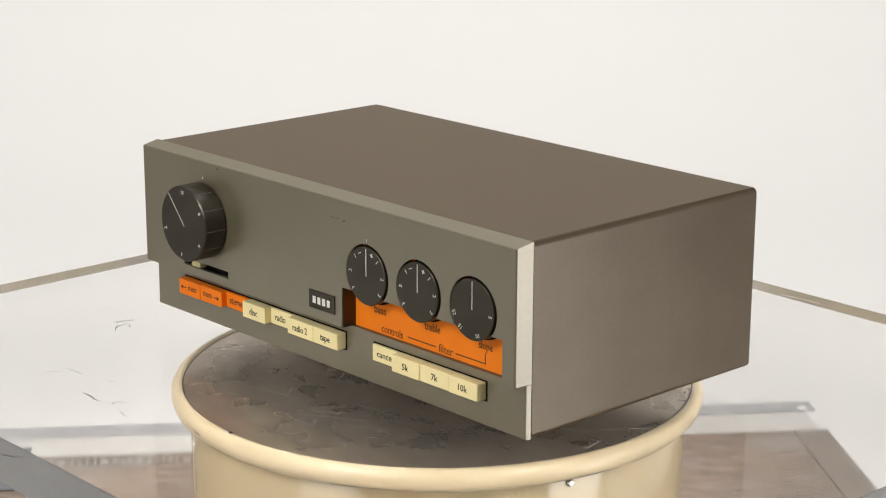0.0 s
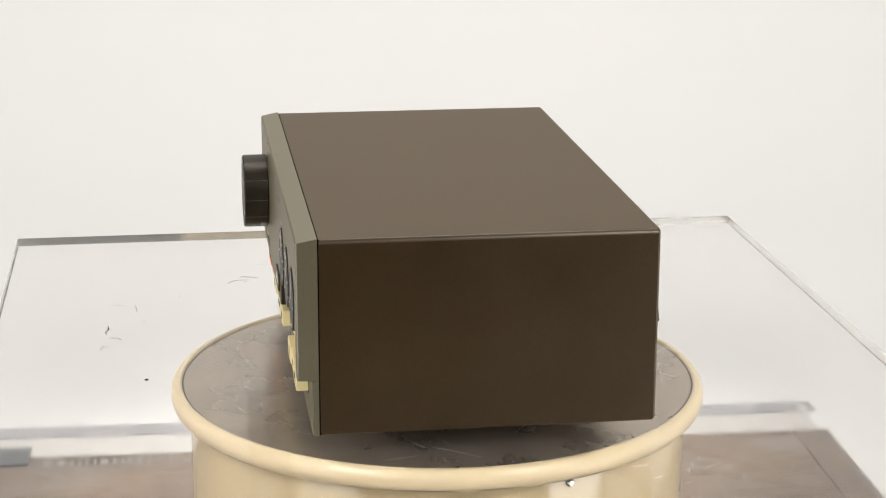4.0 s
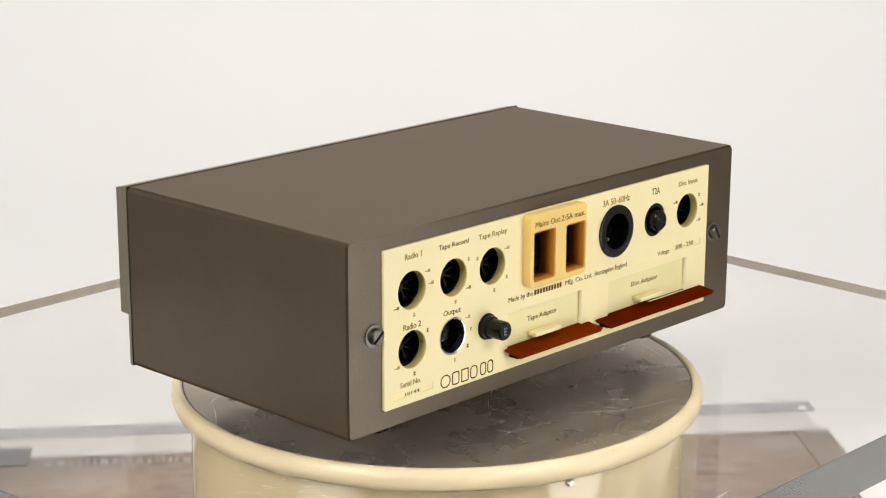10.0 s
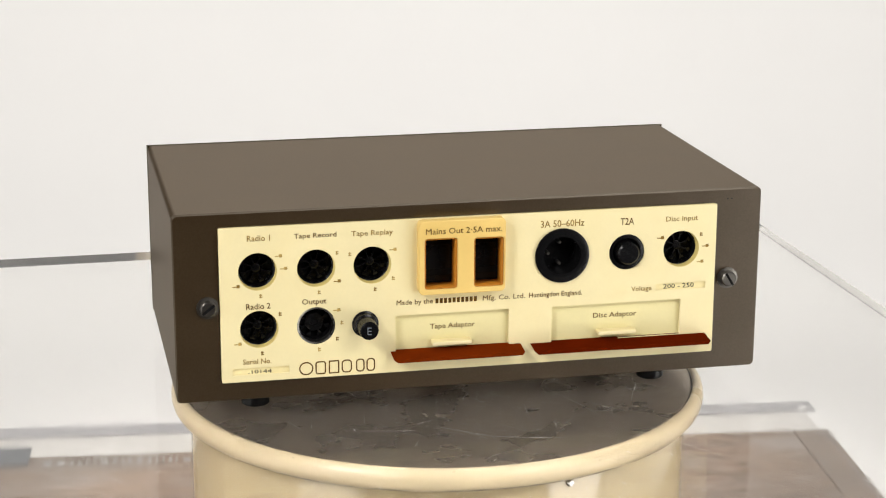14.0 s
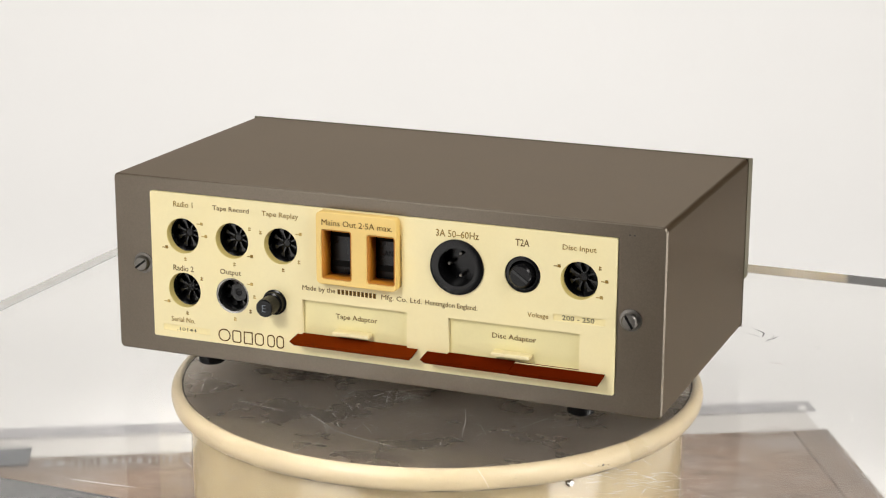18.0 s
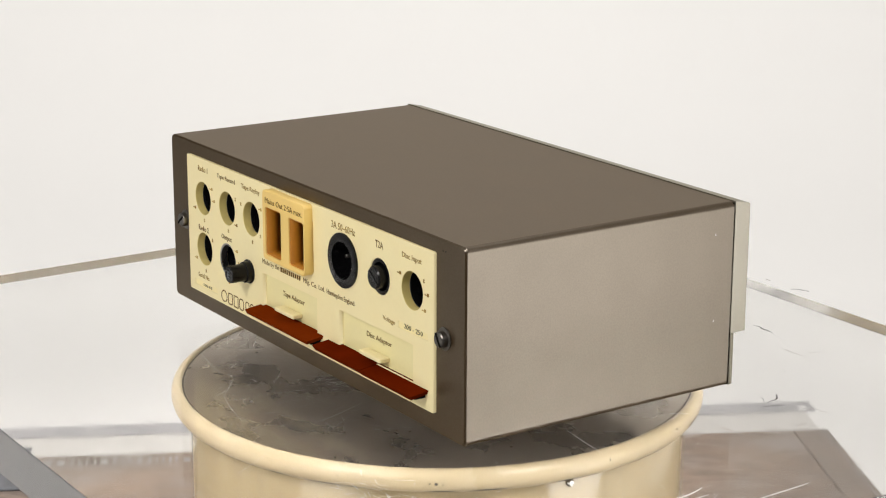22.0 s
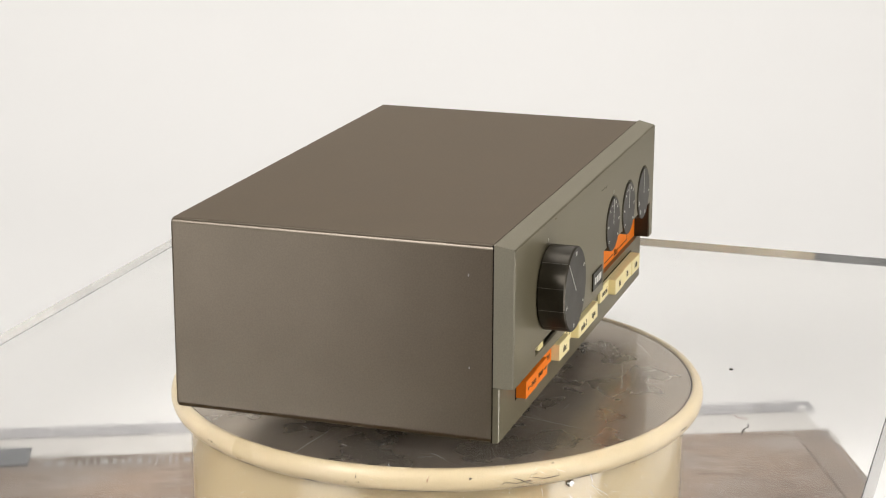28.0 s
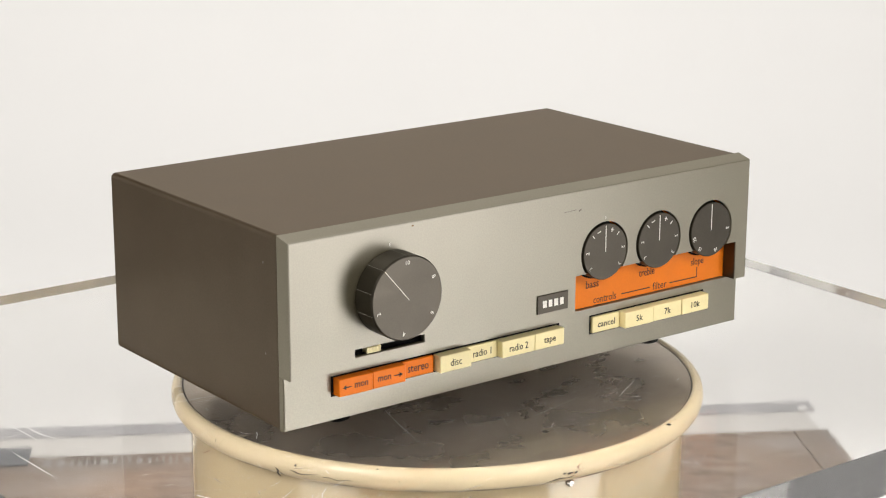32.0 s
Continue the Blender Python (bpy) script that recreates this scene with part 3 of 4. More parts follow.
def front_panel():
    # thin lower sheet, then the thick raised upper part with a notch over the orange scale
    bm = bmesh.new()
    rings = []
    for ins, y in ((0.0, YB - 0.0006), (0.0004, YL + 0.0003), (0.0009, YL)):
        top = 0.0228 if ins == 0 else 0.0225
        rings.append([bm.verts.new((x, y, z)) for x, z in ((-0.1314 + ins, ZB + 0.0002 + ins * 0.6), (0.1298 - ins, ZB + 0.0002 + ins * 0.6), (0.1298 - ins, top), (-0.1314 + ins, top))])
    for p, q in zip(rings, rings[1:]):
        for k in range(4):
            bm.faces.new((p[k], p[(k + 1) % 4], q[(k + 1) % 4], q[k]))
    bm.faces.new(rings[-1])
    bmesh.ops.recalc_face_normals(bm, faces=bm.faces)
    part("lower_panel", bm, GREY, AMP, "grey-green satin metal panel")
    part("seam", box(XC - HX + 0.0004, XC + HX - 0.0004, YB - 0.0007, YB + 0.0003, ZB + 0.0004, H - 0.0003), BLACK_MATT, AMP, "dark joint")
    zb, zt = 0.0230, H - 0.0018
    x0, x1, b0, b1 = -0.1310, 0.1286, -0.1314, 0.1299
    wx0, wx1, wz = 0.0205, 0.1216, 0.0415
    face = [(x0, zb), (wx0, zb), (wx0, wz), (wx1, wz), (wx1, zb), (x1, zb), (x1, zt), (x0, zt)]
    back = [(b0, zb), (wx0, zb), (wx0, wz), (wx1, wz), (wx1, zb), (b1, zb), (b1, H + 0.0003), (b0, H + 0.0003)]
    # the sheet with its openings; the three tone knobs bite into the notch's upper edge
    notch = [(x0, zb), (wx0, zb), (wx0, wz)]
    for cx in (0.0376, 0.0708, 0.1042):
        r, cz = 0.0141, 0.0503
        dx = math.sqrt(r * r - (cz - wz) ** 2)
        a0 = math.atan2(wz - cz, -dx)
        a1 = math.atan2(wz - cz, dx)
        a0 += 2 * math.pi if a0 < 0 else 0
        span = a0 - a1
        notch += [(cx + r * math.cos(a0 - span * k / 40), cz + r * math.sin(a0 - span * k / 40)) for k in range(41)]
    notch += [(wx1, wz), (wx1, zb), (x1, zb), (x1, zt), (x0, zt)]
    loops = [notch, rrect(-0.0997, -0.0635, 0.0270, 0.0306, 0.0003, 2), circle(-0.0816, 0.0525, 0.0172, 48)]
    bm = plate_shape(loops, 0.0030, Matrix.Translation((0, YF, 0)) @ FRONT)
    n = len(face)
    a = [bm.verts.new((x, YF + 0.0001, z)) for x, z in face]
    mid = [bm.verts.new((x - (0.0004 if x < 0 else -0.0004) * (k in (0, 7, 5, 6)), YF + 0.0006, z + 0.0004 * (k > 5))) for k, (x, z) in enumerate(face)]
    b = [bm.verts.new((x, YB - 0.0006, z)) for x, z in back]
    for p, q in ((a, mid), (mid, b)):
        for k in range(n):
            bm.faces.new((p[k], p[(k + 1) % n], q[(k + 1) % n], q[k]))
    bm.faces.new(b)
    bmesh.ops.recalc_face_normals(bm, faces=bm.faces)
    part("upper_panel", bm, GREY, AMP, "raised grey-green satin metal panel with bevelled edges")
    part("slot_lining", box(-0.105, -0.058, YF + 0.0040, YF + 0.0045, 0.0240, 0.0335), BLACK_MATT, AMP, "black slot interior")
    sl = part("balance_slider", box(-0.0932, -0.0862, YF + 0.0002, YF + 0.0042, 0.0275, 0.0302, 0.0003), CREAM, AMP, "small ivory ribbed slider")
    for k in range(4):
        part("ridge", box(-0.0924 + 0.0016 * k, -0.0917 + 0.0016 * k, YF + 0.0000, YF + 0.0003, 0.0277, 0.0300), CREAM_DEEP, sl)
    # orange scale at the bottom of the notch, with dark cheeks
    sc = part("orange_scale", box(0.0150, 0.1240, -0.0676, -0.0671, 0.0229, 0.0640), ORANGE, AMP, "recessed orange scale plate")
    part("notch_cheek", box(wx0 - 0.0006, wx0 + 0.0002, YF + 0.0006, -0.0676, 0.0229, wz), KNOB, AMP, "dark side of the recess")
    part("notch_cheek", box(wx1 - 0.0002, wx1 + 0.0006, YF + 0.0006, -0.0676, 0.0229, wz), KNOB, AMP, "dark side of the recess")
    yo = -0.06765
    lettering("bass", 0.0374, 0.0334, yo, FRONT, ORANGE_INK, sc, 0.0036, 0.0077)
    lettering("treble", 0.0712, 0.0334, yo, FRONT, ORANGE_INK, sc, 0.0036, 0.0098)
    lettering("slope", 0.1039, 0.0326, yo, FRONT, ORANGE_INK, sc, 0.0045, 0.0083)
    lettering("controls", 0.0453, 0.0255, yo, FRONT, ORANGE_INK, sc, 0.0036, 0.0140)
    lettering("filter", 0.0797, 0.0255, yo, FRONT, ORANGE_INK, sc, 0.0036, 0.0089)
    ink_bar(0.0645, 0.0254, yo, FRONT, ORANGE_INK, sc, 0.0180, 0.0005)
    ink_bar(0.0950, 0.0254, yo, FRONT, ORANGE_INK, sc, 0.0180, 0.0005)
    ink_bar(0.1038, 0.0278, yo, FRONT, ORANGE_INK, sc, 0.0005, 0.0048)
    # maker's badge: a dark plate with a pale plain mark
    bd = part("badge", box(-0.0020, 0.0157, YF - 0.0007, YF, 0.0278, 0.0362, 0.0002), KNOB, AMP, "dark maker's badge")
    for k, w in enumerate((0.0022, 0.0020, 0.0022, 0.0020)):
        ink_bar(0.0020 + 0.0033 * k, 0.0320, YF - 0.0008, FRONT, WHITE_INK, bd, w, 0.0032, name="badge_mark")
    for x in (0.0376, -0.0818):
        ink_bar(x, 0.0660 if x > 0 else 0.0728, YF - 0.0001, FRONT, WHITE_INK, AMP, 0.0003, 0.0014, name="index_mark")
    ink_bar(0.0222, 0.0718, YF - 0.0001, FRONT, GRIME, AMP, 0.0016, 0.0006, 20, name="scuff")
    ink_bar(0.0165, 0.0722, YF - 0.0001, FRONT, GRIME, AMP, 0.0070, 0.00018, 2, name="scuff")
    ink_bar(-0.0700, 0.0790, YF - 0.0001, FRONT, BROWN_INK, AMP, 0.0010, 0.0005, 0, name="scuff")


def volume_knob():
    cx, cz, r, tip = -0.0816, 0.0525, 0.0181, -0.0875
    k = part("volume_knob", lathe([(0.0168, -YF - 0.003), (0.0168, -YF + 0.0006), (r, -YF + 0.0007), (r, -tip - 0.0006), (r - 0.0006, -tip), (0, -tip)], 96,
                                  (cx, 0, cz), "front"), KNOB, AMP, "large round dark grey volume knob", True)
    y = tip - 0.00004
    a0 = 131
    ink_bar(cx + 0.0082 * math.cos(radians(a0)) * 0.98, cz + 0.0082 * math.sin(radians(a0)), y, FRONT, WHITE_INK, k, 0.0184, 0.00030, a0, name="pointer_line")
    for s, a in (("10", 89.5), ("8", 28.5), ("6", -33.5), ("4", -97), ("2", 197)):
        lettering(s, cx + 0.0152 * math.cos(radians(a)), cz + 0.0152 * math.sin(radians(a)), y, FRONT, WHITE_INK, k, 0.0019, tilt=a - 90 if s != "10" else 0)
    for deg in (131, 166, 197, 229, -97, -66, -33.5, -3, 28.5, 59, 89.5):
        a = radians(deg)
        bm = box(-0.00007, 0.00007, -0.00004, 0.00006, -0.0055, 0.0055)
        m = Matrix.Translation((cx + r * math.cos(a), (YF + tip) / 2, cz + r * math.sin(a))) @ Matrix.Rotation(-a + radians(90), 4, "Y") @ Matrix.Rotation(radians(90), 4, "X")
        bmesh.ops.transform(bm, matrix=m, verts=bm.verts)
        part("side_tick", bm, TICK, k)


def tone_knob(cx, marks, label):
    cz, r, tip = 0.0503, 0.0130, YF - 0.0005
    k = part("tone_knob", lathe([(r, -YF - 0.006), (r, -tip - 0.0003), (r - 0.0003, -tip), (0, -tip)], 72, (cx, 0, cz), "front"), KNOB, AMP, label, True)
    part("knob_well", lathe([(0.0139, -YF - 0.0061), (0.0139, -YF - 0.0066), (0.0100, -YF - 0.0066)], 48, (cx, 0, cz), "front"), BLACK_MATT, k)
    y = tip - 0.00004
    ink_bar(cx, cz + 0.0061, y, FRONT, WHITE_INK, k, 0.00038, 0.0122, name="pointer_line")
    for s, a, rr in marks:
        x, z = cx + rr * math.cos(radians(a)), cz + rr * math.sin(radians(a))
        if s == "|":
            ink_bar(x, z, y, FRONT, WHITE_INK, k, 0.0019, 0.00035, a)
        elif s == "-":
            ink_bar(x, z, y, FRONT, WHITE_INK, k, 0.0020, 0.00035, a - 90)
        elif s == "+":
            ink_bar(x, z, y, FRONT, WHITE_INK, k, 0.0020, 0.00035, a)
            ink_bar(x, z, y - 0.00005, FRONT, WHITE_INK, k, 0.0020, 0.00035, a - 90)
        else:
            lettering(s, x, z, y, FRONT, WHITE_INK, k, 0.0018, tilt=a - 90)


def key(x0, x1, yt, text, mat, arrow=0):
    z0, z1 = 0.0107, 0.0183
    k = part("push_key", box(x0 + 0.0001, x1 - 0.0001, yt, YL + 0.0008, z0, z1, 0.0003, 1), mat, AMP,
             ("orange" if mat is ORANGE_KEY else "ivory") + " push key" + (", pressed in" if yt > -0.0720 else ""))
    y, c, zc = yt - 0.00005, (x0 + x1) / 2, (z0 + z1) / 2
    tall = {"stereo": 0.0034, "disc": 0.0037, "radio 1": 0.0037, "radio 2": 0.0037, "tape": 0.0040, "cancel": 0.0034, "mon": 0.0024}.get(text, 0.0034)
    wide = {"stereo": 0.0128, "disc": 0.0070, "radio 1": 0.0118, "radio 2": 0.0122, "tape": 0.0080, "cancel": 0.0122, "mon": 0.0078}.get(text, 0.0)
    lettering(text, c - 0.0026 * (arrow > 0) + 0.0026 * (arrow < 0), zc - (0.0006 if text == "tape" else 0), y, FRONT, BLACK_INK, k, tall * 0.86, wide * 0.86, bold=0.004)
    if arrow:
        ax = c + 0.0045 * arrow
        bm = box(-0.0020, 0.0012, -0.00022, 0.00022, -0.00005, 0.00005)
        t = [bm.verts.new(p) for p in ((0.0006, -0.0011, 0.00006), (0.0024, 0, 0.00006), (0.0006, 0.0011, 0.00006))]
        bm.faces.new(t)
        m = Matrix.Translation((ax, y, zc)) @ FRONT @ Matrix.Diagonal((arrow, 1, 1, 1))
        bmesh.ops.transform(bm, matrix=m, verts=bm.verts)
        part("arrow", bm, BLACK_INK, k)
    return k


def keys():
    out, mid, inn = -0.0743, -0.0738, -0.0707
    part("key_slot", box(-0.1078, -0.0545, YL - 0.0001, YL + 0.0004, 0.0100, 0.0190), BLACK_MATT, AMP, "dark slot")
    part("key_slot", box(-0.0552, 0.0165, YL - 0.0001, YL + 0.0005, 0.0100, 0.0190), BLACK_MATT, AMP, "dark slot")
    part("key_slot", box(0.0347, 0.1070, YL - 0.0001, YL + 0.0004, 0.0100, 0.0190), BLACK_MATT, AMP, "dark slot")
    key(-0.1066, -0.0895, mid, "mon", ORANGE_KEY, -1)
    key(-0.0895, -0.0722, mid + 0.0003, "mon", ORANGE_KEY, 1)
    key(-0.0722, -0.0553, inn, "stereo", ORANGE_KEY)
    key(-0.0546, -0.0374, out, "disc", IVORY)
    key(-0.0374, -0.0204, inn, "radio 1", IVORY)
    key(-0.0204, -0.0017, out, "radio 2", IVORY)
    key(-0.0017, 0.0155, out, "tape", IVORY)
    key(0.0354, 0.0523, inn, "cancel", IVORY)
    key(0.0523, 0.0702, out, "5k", IVORY)
    key(0.0702, 0.0886, out + 0.0004, "7k", IVORY)
    key(0.0886, 0.1060, out, "10k", IVORY)


case()
front_panel()
volume_knob()
TONE = [("-", 113, 0.0105), ("|", 133, 0.0105), ("+", 69, 0.0105), ("|", 46, 0.0105), ("2", 176, 0.0107), ("2", 4, 0.0107), ("3", 218, 0.0110), ("3", -38, 0.0110)]
tone_knob(0.0376, TONE, "round dark bass knob flush in the panel")
tone_knob(0.0708, TONE, "round dark treble knob flush in the panel")
tone_knob(0.1042, [("5", -4, 0.0107), ("10", -72, 0.0108), ("15", 230, 0.0110), ("25", 197, 0.0112)], "round dark slope knob flush in the panel")
keys()

# rear
YP = YR + 0.0012
DIN = [(0.0940, 0.0562), (0.0690, 0.0564), (0.0447, 0.0564), (0.0938, 0.0307), (0.0693, 0.0308), (-0.0941, 0.0560)]


def rear_panel():
    loops = [rrect(-0.1102, 0.1102, 0.0075, 0.0757, 0.0006, 2)]
    loops += [circle(x, -0 + z, 0.0083) for x, z in [(-a, b) for a, b in DIN]]
    loops += [circle(0.0394, 0.0561, 0.0122), circle(0.0690, 0.0559, 0.0081), circle(-0.0480, 0.0303, 0.0056)]
    loops += [rrect(-0.0240, -0.0080, 0.0440, 0.0680, 0.0010, 2), rrect(-0.0022, 0.0135, 0.0440, 0.0680, 0.0010, 2)]
    loops += [[(-0.0347, 0.0165), (0.0160, 0.0165), (0.0160, 0.0331), (-0.0347, 0.0331)], [(0.0352, 0.0165), (0.0949, 0.0165), (0.0949, 0.0329), (0.0352, 0.0329)]]
    loops += [[(0.0828, 0.0373), (0.1060, 0.0373), (0.1060, 0.0405), (0.0828, 0.0405)], [(-0.1056, 0.0104), (-0.0812, 0.0104), (-0.0812, 0.0136), (-0.1056, 0.0136)]]
    bm = plate_shape(loops, 0.0045, Matrix.Translation((0, YP, 0)) @ BACK)
    rp = part("rear_panel", bm, CREAM, AMP, "moulded cream plastic connector panel")
    # recessed floors behind the two adaptor bays and the label slots
    part("adaptor_cover", box(-0.0160, 0.0347, YP - 0.0040, YP - 0.0022, 0.0160, 0.0335), CREAM_DEEP, AMP, "pale yellow adaptor cover")
    part("adaptor_cover", box(-0.0949, -0.0352, YP - 0.0040, YP - 0.0022, 0.0160, 0.0333), CREAM_DEEP, AMP, "pale yellow adaptor cover")
    part("label_strip", box(-0.1064, -0.0824, YP - 0.0030, YP - 0.0009, 0.0370, 0.0408), IVORY, AMP, "voltage label strip")
    part("label_strip", box(0.0808, 0.1060, YP - 0.0030, YP - 0.0009, 0.0101, 0.0139), IVORY, AMP, "serial label strip")
    for cx in (0.0100, -0.0648):
        part("cover_tab", box(cx - 0.0088, cx + 0.0088, YP - 0.0022, YP + 0.0028, 0.0190, 0.0209, 0.0005), CREAM, AMP, "cream pull tab")
    bars = ((0.0370, -0.0212, 0.0142, 0.0172), (-0.0256, -0.0660, 0.0140, 0.0168), (-0.0662, -0.1065, 0.0138, 0.0166))
    for a, b, z0, z1 in bars:
        bm = bmesh.new()
        ya, yb = YP - 0.0016, YP + 0.0086
        i0 = 0.0020 if a > -0.05 else 0.0
        i1 = 0.0008 if (b < -0.09 or b > -0.03) else 0.0
        zm = z1 - 0.0017
        lo = [bm.verts.new(p) for p in ((a - i0, ya, zm), (b + i1, ya, zm), (b + i1, yb - 0.0006, zm - 0.0014), (a - i0, yb - 0.0006, zm - 0.0014))]
        hi = [bm.verts.new(p) for p in ((a, ya, z1), (b, ya, z1), (b, yb, z1 - 0.0014), (a, yb, z1 - 0.0014))]
        bm.faces.new(lo)
        bm.faces.new(hi[::-1])
        for k in range(4):
            bm.faces.new((lo[k], lo[(k + 1) % 4], hi[(k + 1) % 4], hi[k]))
        bmesh.ops.recalc_face_normals(bm, faces=bm.faces)
        part("circuit_card", bm, RUSSET if a > 0 else RED, AMP, ("russet" if a > 0 else "dark red") + " card edge sticking out")
        # narrow lower part of the card; its black stands in for shade below
        part("shaded_card_tongue", box(min(a, b) + i1 + 0.0016, max(a, b) - i0 - 0.0016, ya, YP + 0.0050, z0 - 0.0012, zm - 0.0002), BLACK_MATT, AMP, "lower edge of the card, black for the shade under it")
    return rp


def din_socket(x, z, shell=False):
    s = part("din_socket", lathe([(0.0086, YP - 0.0044), (0.0079, YP - 0.0040), (0.0076, YP - 0.0042), (0.0074, YP - 0.0090), (0, YP - 0.0090)], 40, (x, 0, z), "rear"), BLACK, AMP,
             "round black multi-pin socket", True)
    if not shell:
        # thin added ring; its deeper yellow paints the bounced light on the hole wall
        part("bounce_lining", lathe([(0.00825, YP - 0.0002), (0.0081, YP - 0.0004), (0.0080, YP - 0.0039)], 40, (x, 0, z), "rear"), HOLE_BOUNCE, s, "inner wall of the hole, deeper yellow for bounced light", True)
    else:
        part("shell", lathe([(0.0082, YP - 0.0004), (0.0082, YP - 0.0001), (0.0074, YP - 0.0003), (0.0072, YP - 0.0035)], 40, (x, 0, z), "rear"), CHROME, s, "bright metal shell")
        hexagon = [(0.0046 * math.cos(radians(60 * k + 15)) - x, 0.0046 * math.sin(radians(60 * k + 15)) + z) for k in range(6)]
        part("insert", plate_shape([hexagon, circle(-x, z, 0.0016, 20)], 0.0012, Matrix.Translation((0, YP - 0.0062, 0)) @ BACK, 0.0002), SEGMENT, s, "six-sided dark insert")
    part("core", lathe([(0.0020, YP - 0.0090), (0.0020, YP - 0.0068), (0.0014, YP - 0.0066), (0, YP - 0.0066)], 16, (x, 0, z), "rear"), BLACK, s)
    for j in range(8):
        a = radians(22 + 45 * j)
        bm = bmesh.new()
        ring = [(0.0021, -0.0003), (0.0046, -0.00035), (0.0066, -0.0013), (0.0068, 0.0009), (0.0058, 0.0010), (0.0052, 0.0004), (0.0021, 0.0003)]
        lo = [bm.verts.new((u, v, -0.0012)) for u, v in ring]
        hi = [bm.verts.new((u, v, 0.0012)) for u, v in ring]
        bm.faces.new(hi)
        bm.faces.new(lo[::-1])
        for k in range(len(ring)):
            bm.faces.new((lo[k], lo[(k + 1) % len(ring)], hi[(k + 1) % len(ring)], hi[k]))
        bmesh.ops.recalc_face_normals(bm, faces=bm.faces)
        bmesh.ops.transform(bm, matrix=Matrix.Translation((x, YP - 0.0080, z)) @ FRONT @ Matrix.Rotation(a, 4, "Z"), verts=bm.verts)
        part("segment", bm, SEGMENT, s)


def slotted_screw(x, turn):
    s = part("screw", lathe([(0.0048, YR), (0.0048, YR + 0.0005), (0.0035, YR + 0.0007), (0.0034, YR + 0.0028), (0.0029, YR + 0.0033), (0, YR + 0.0034)], 32, (x, 0, 0.0412), "rear"),
             STEEL, AMP, "slotted steel screw with washer", True)
    bm = box(-0.0032, 0.0032, -0.0005, 0.0005, -0.0002, 0.0002)
    bmesh.ops.transform(bm, matrix=Matrix.Translation((x, YR + 0.0034, 0.0412)) @ BACK @ Matrix.Rotation(radians(turn), 4, "Z"), verts=bm.verts)
    part("screw_slot", bm, BLACK_MATT, s)


def mains_outlets():
    # block with two windows
    top = 0.0755
    loops = [rrect(-0.0252, 0.0130, 0.0428, top, 0.0022, 4), rrect(-0.0227, -0.0083, 0.0452, 0.0677, 0.0012, 3), rrect(-0.0010, 0.0125 - 0.0003, 0.0452, 0.0672, 0.0012, 3)]
    b = part("outlet_block", plate_shape(loops, 0.0057, Matrix.Translation((0, YP + 0.0045, 0)) @ BACK, 0.0004), YELLOW, AMP, "raised aged yellow plastic outlet surround")
    lettering("Mains Out 2·5A max.", 0.0055, 0.0710, YP + 0.00455, BACK, BROWN_INK, b, 0.0026, 0.0335)
    for x0, x1, z1 in ((-0.0226, -0.0084, 0.0676), (-0.0009, 0.0121, 0.0671)):
        sleeve = [rrect(x0 + d, x1 - d, 0.0453 + d, z1 - d, 0.0011 - d, 3) for d in (0.0, 0.0005)]
        part("inner_wall", plate_shape(sleeve, 0.0084, Matrix.Translation((0, YP + 0.0038, 0)) @ BACK), AMBER, b, "amber-brown inner wall of the outlet")
    for x0, x1 in ((0.0080, 0.0230), (-0.0125, 0.0014)):
        w = part("outlet_socket", box(x0 - 0.001, x1 + 0.001, YP - 0.0075, YP - 0.0050, 0.0440, 0.0685), BLACK, AMP, "black mains outlet")
        for z in (0.0503, 0.0640):
            part("pin_slot", box(x0 + 0.0006, x1 - 0.0018, YP - 0.0051, YP - 0.0046, z - 0.0014, z + 0.0014, 0.0002, 1), BLACK_MATT, w)
        part("lip", box(x0 + 0.0004, x1 - 0.0004, YP - 0.0051, YP - 0.0042, 0.0664, 0.0676, 0.0003, 1), BLACK, w)
        if x0 < 0:
            lettering("AND", (x0 + x1) / 2 - 0.0010, 0.0572, YP - 0.00496, BACK, BLACK_MATT, w, 0.0026, 0.0062)


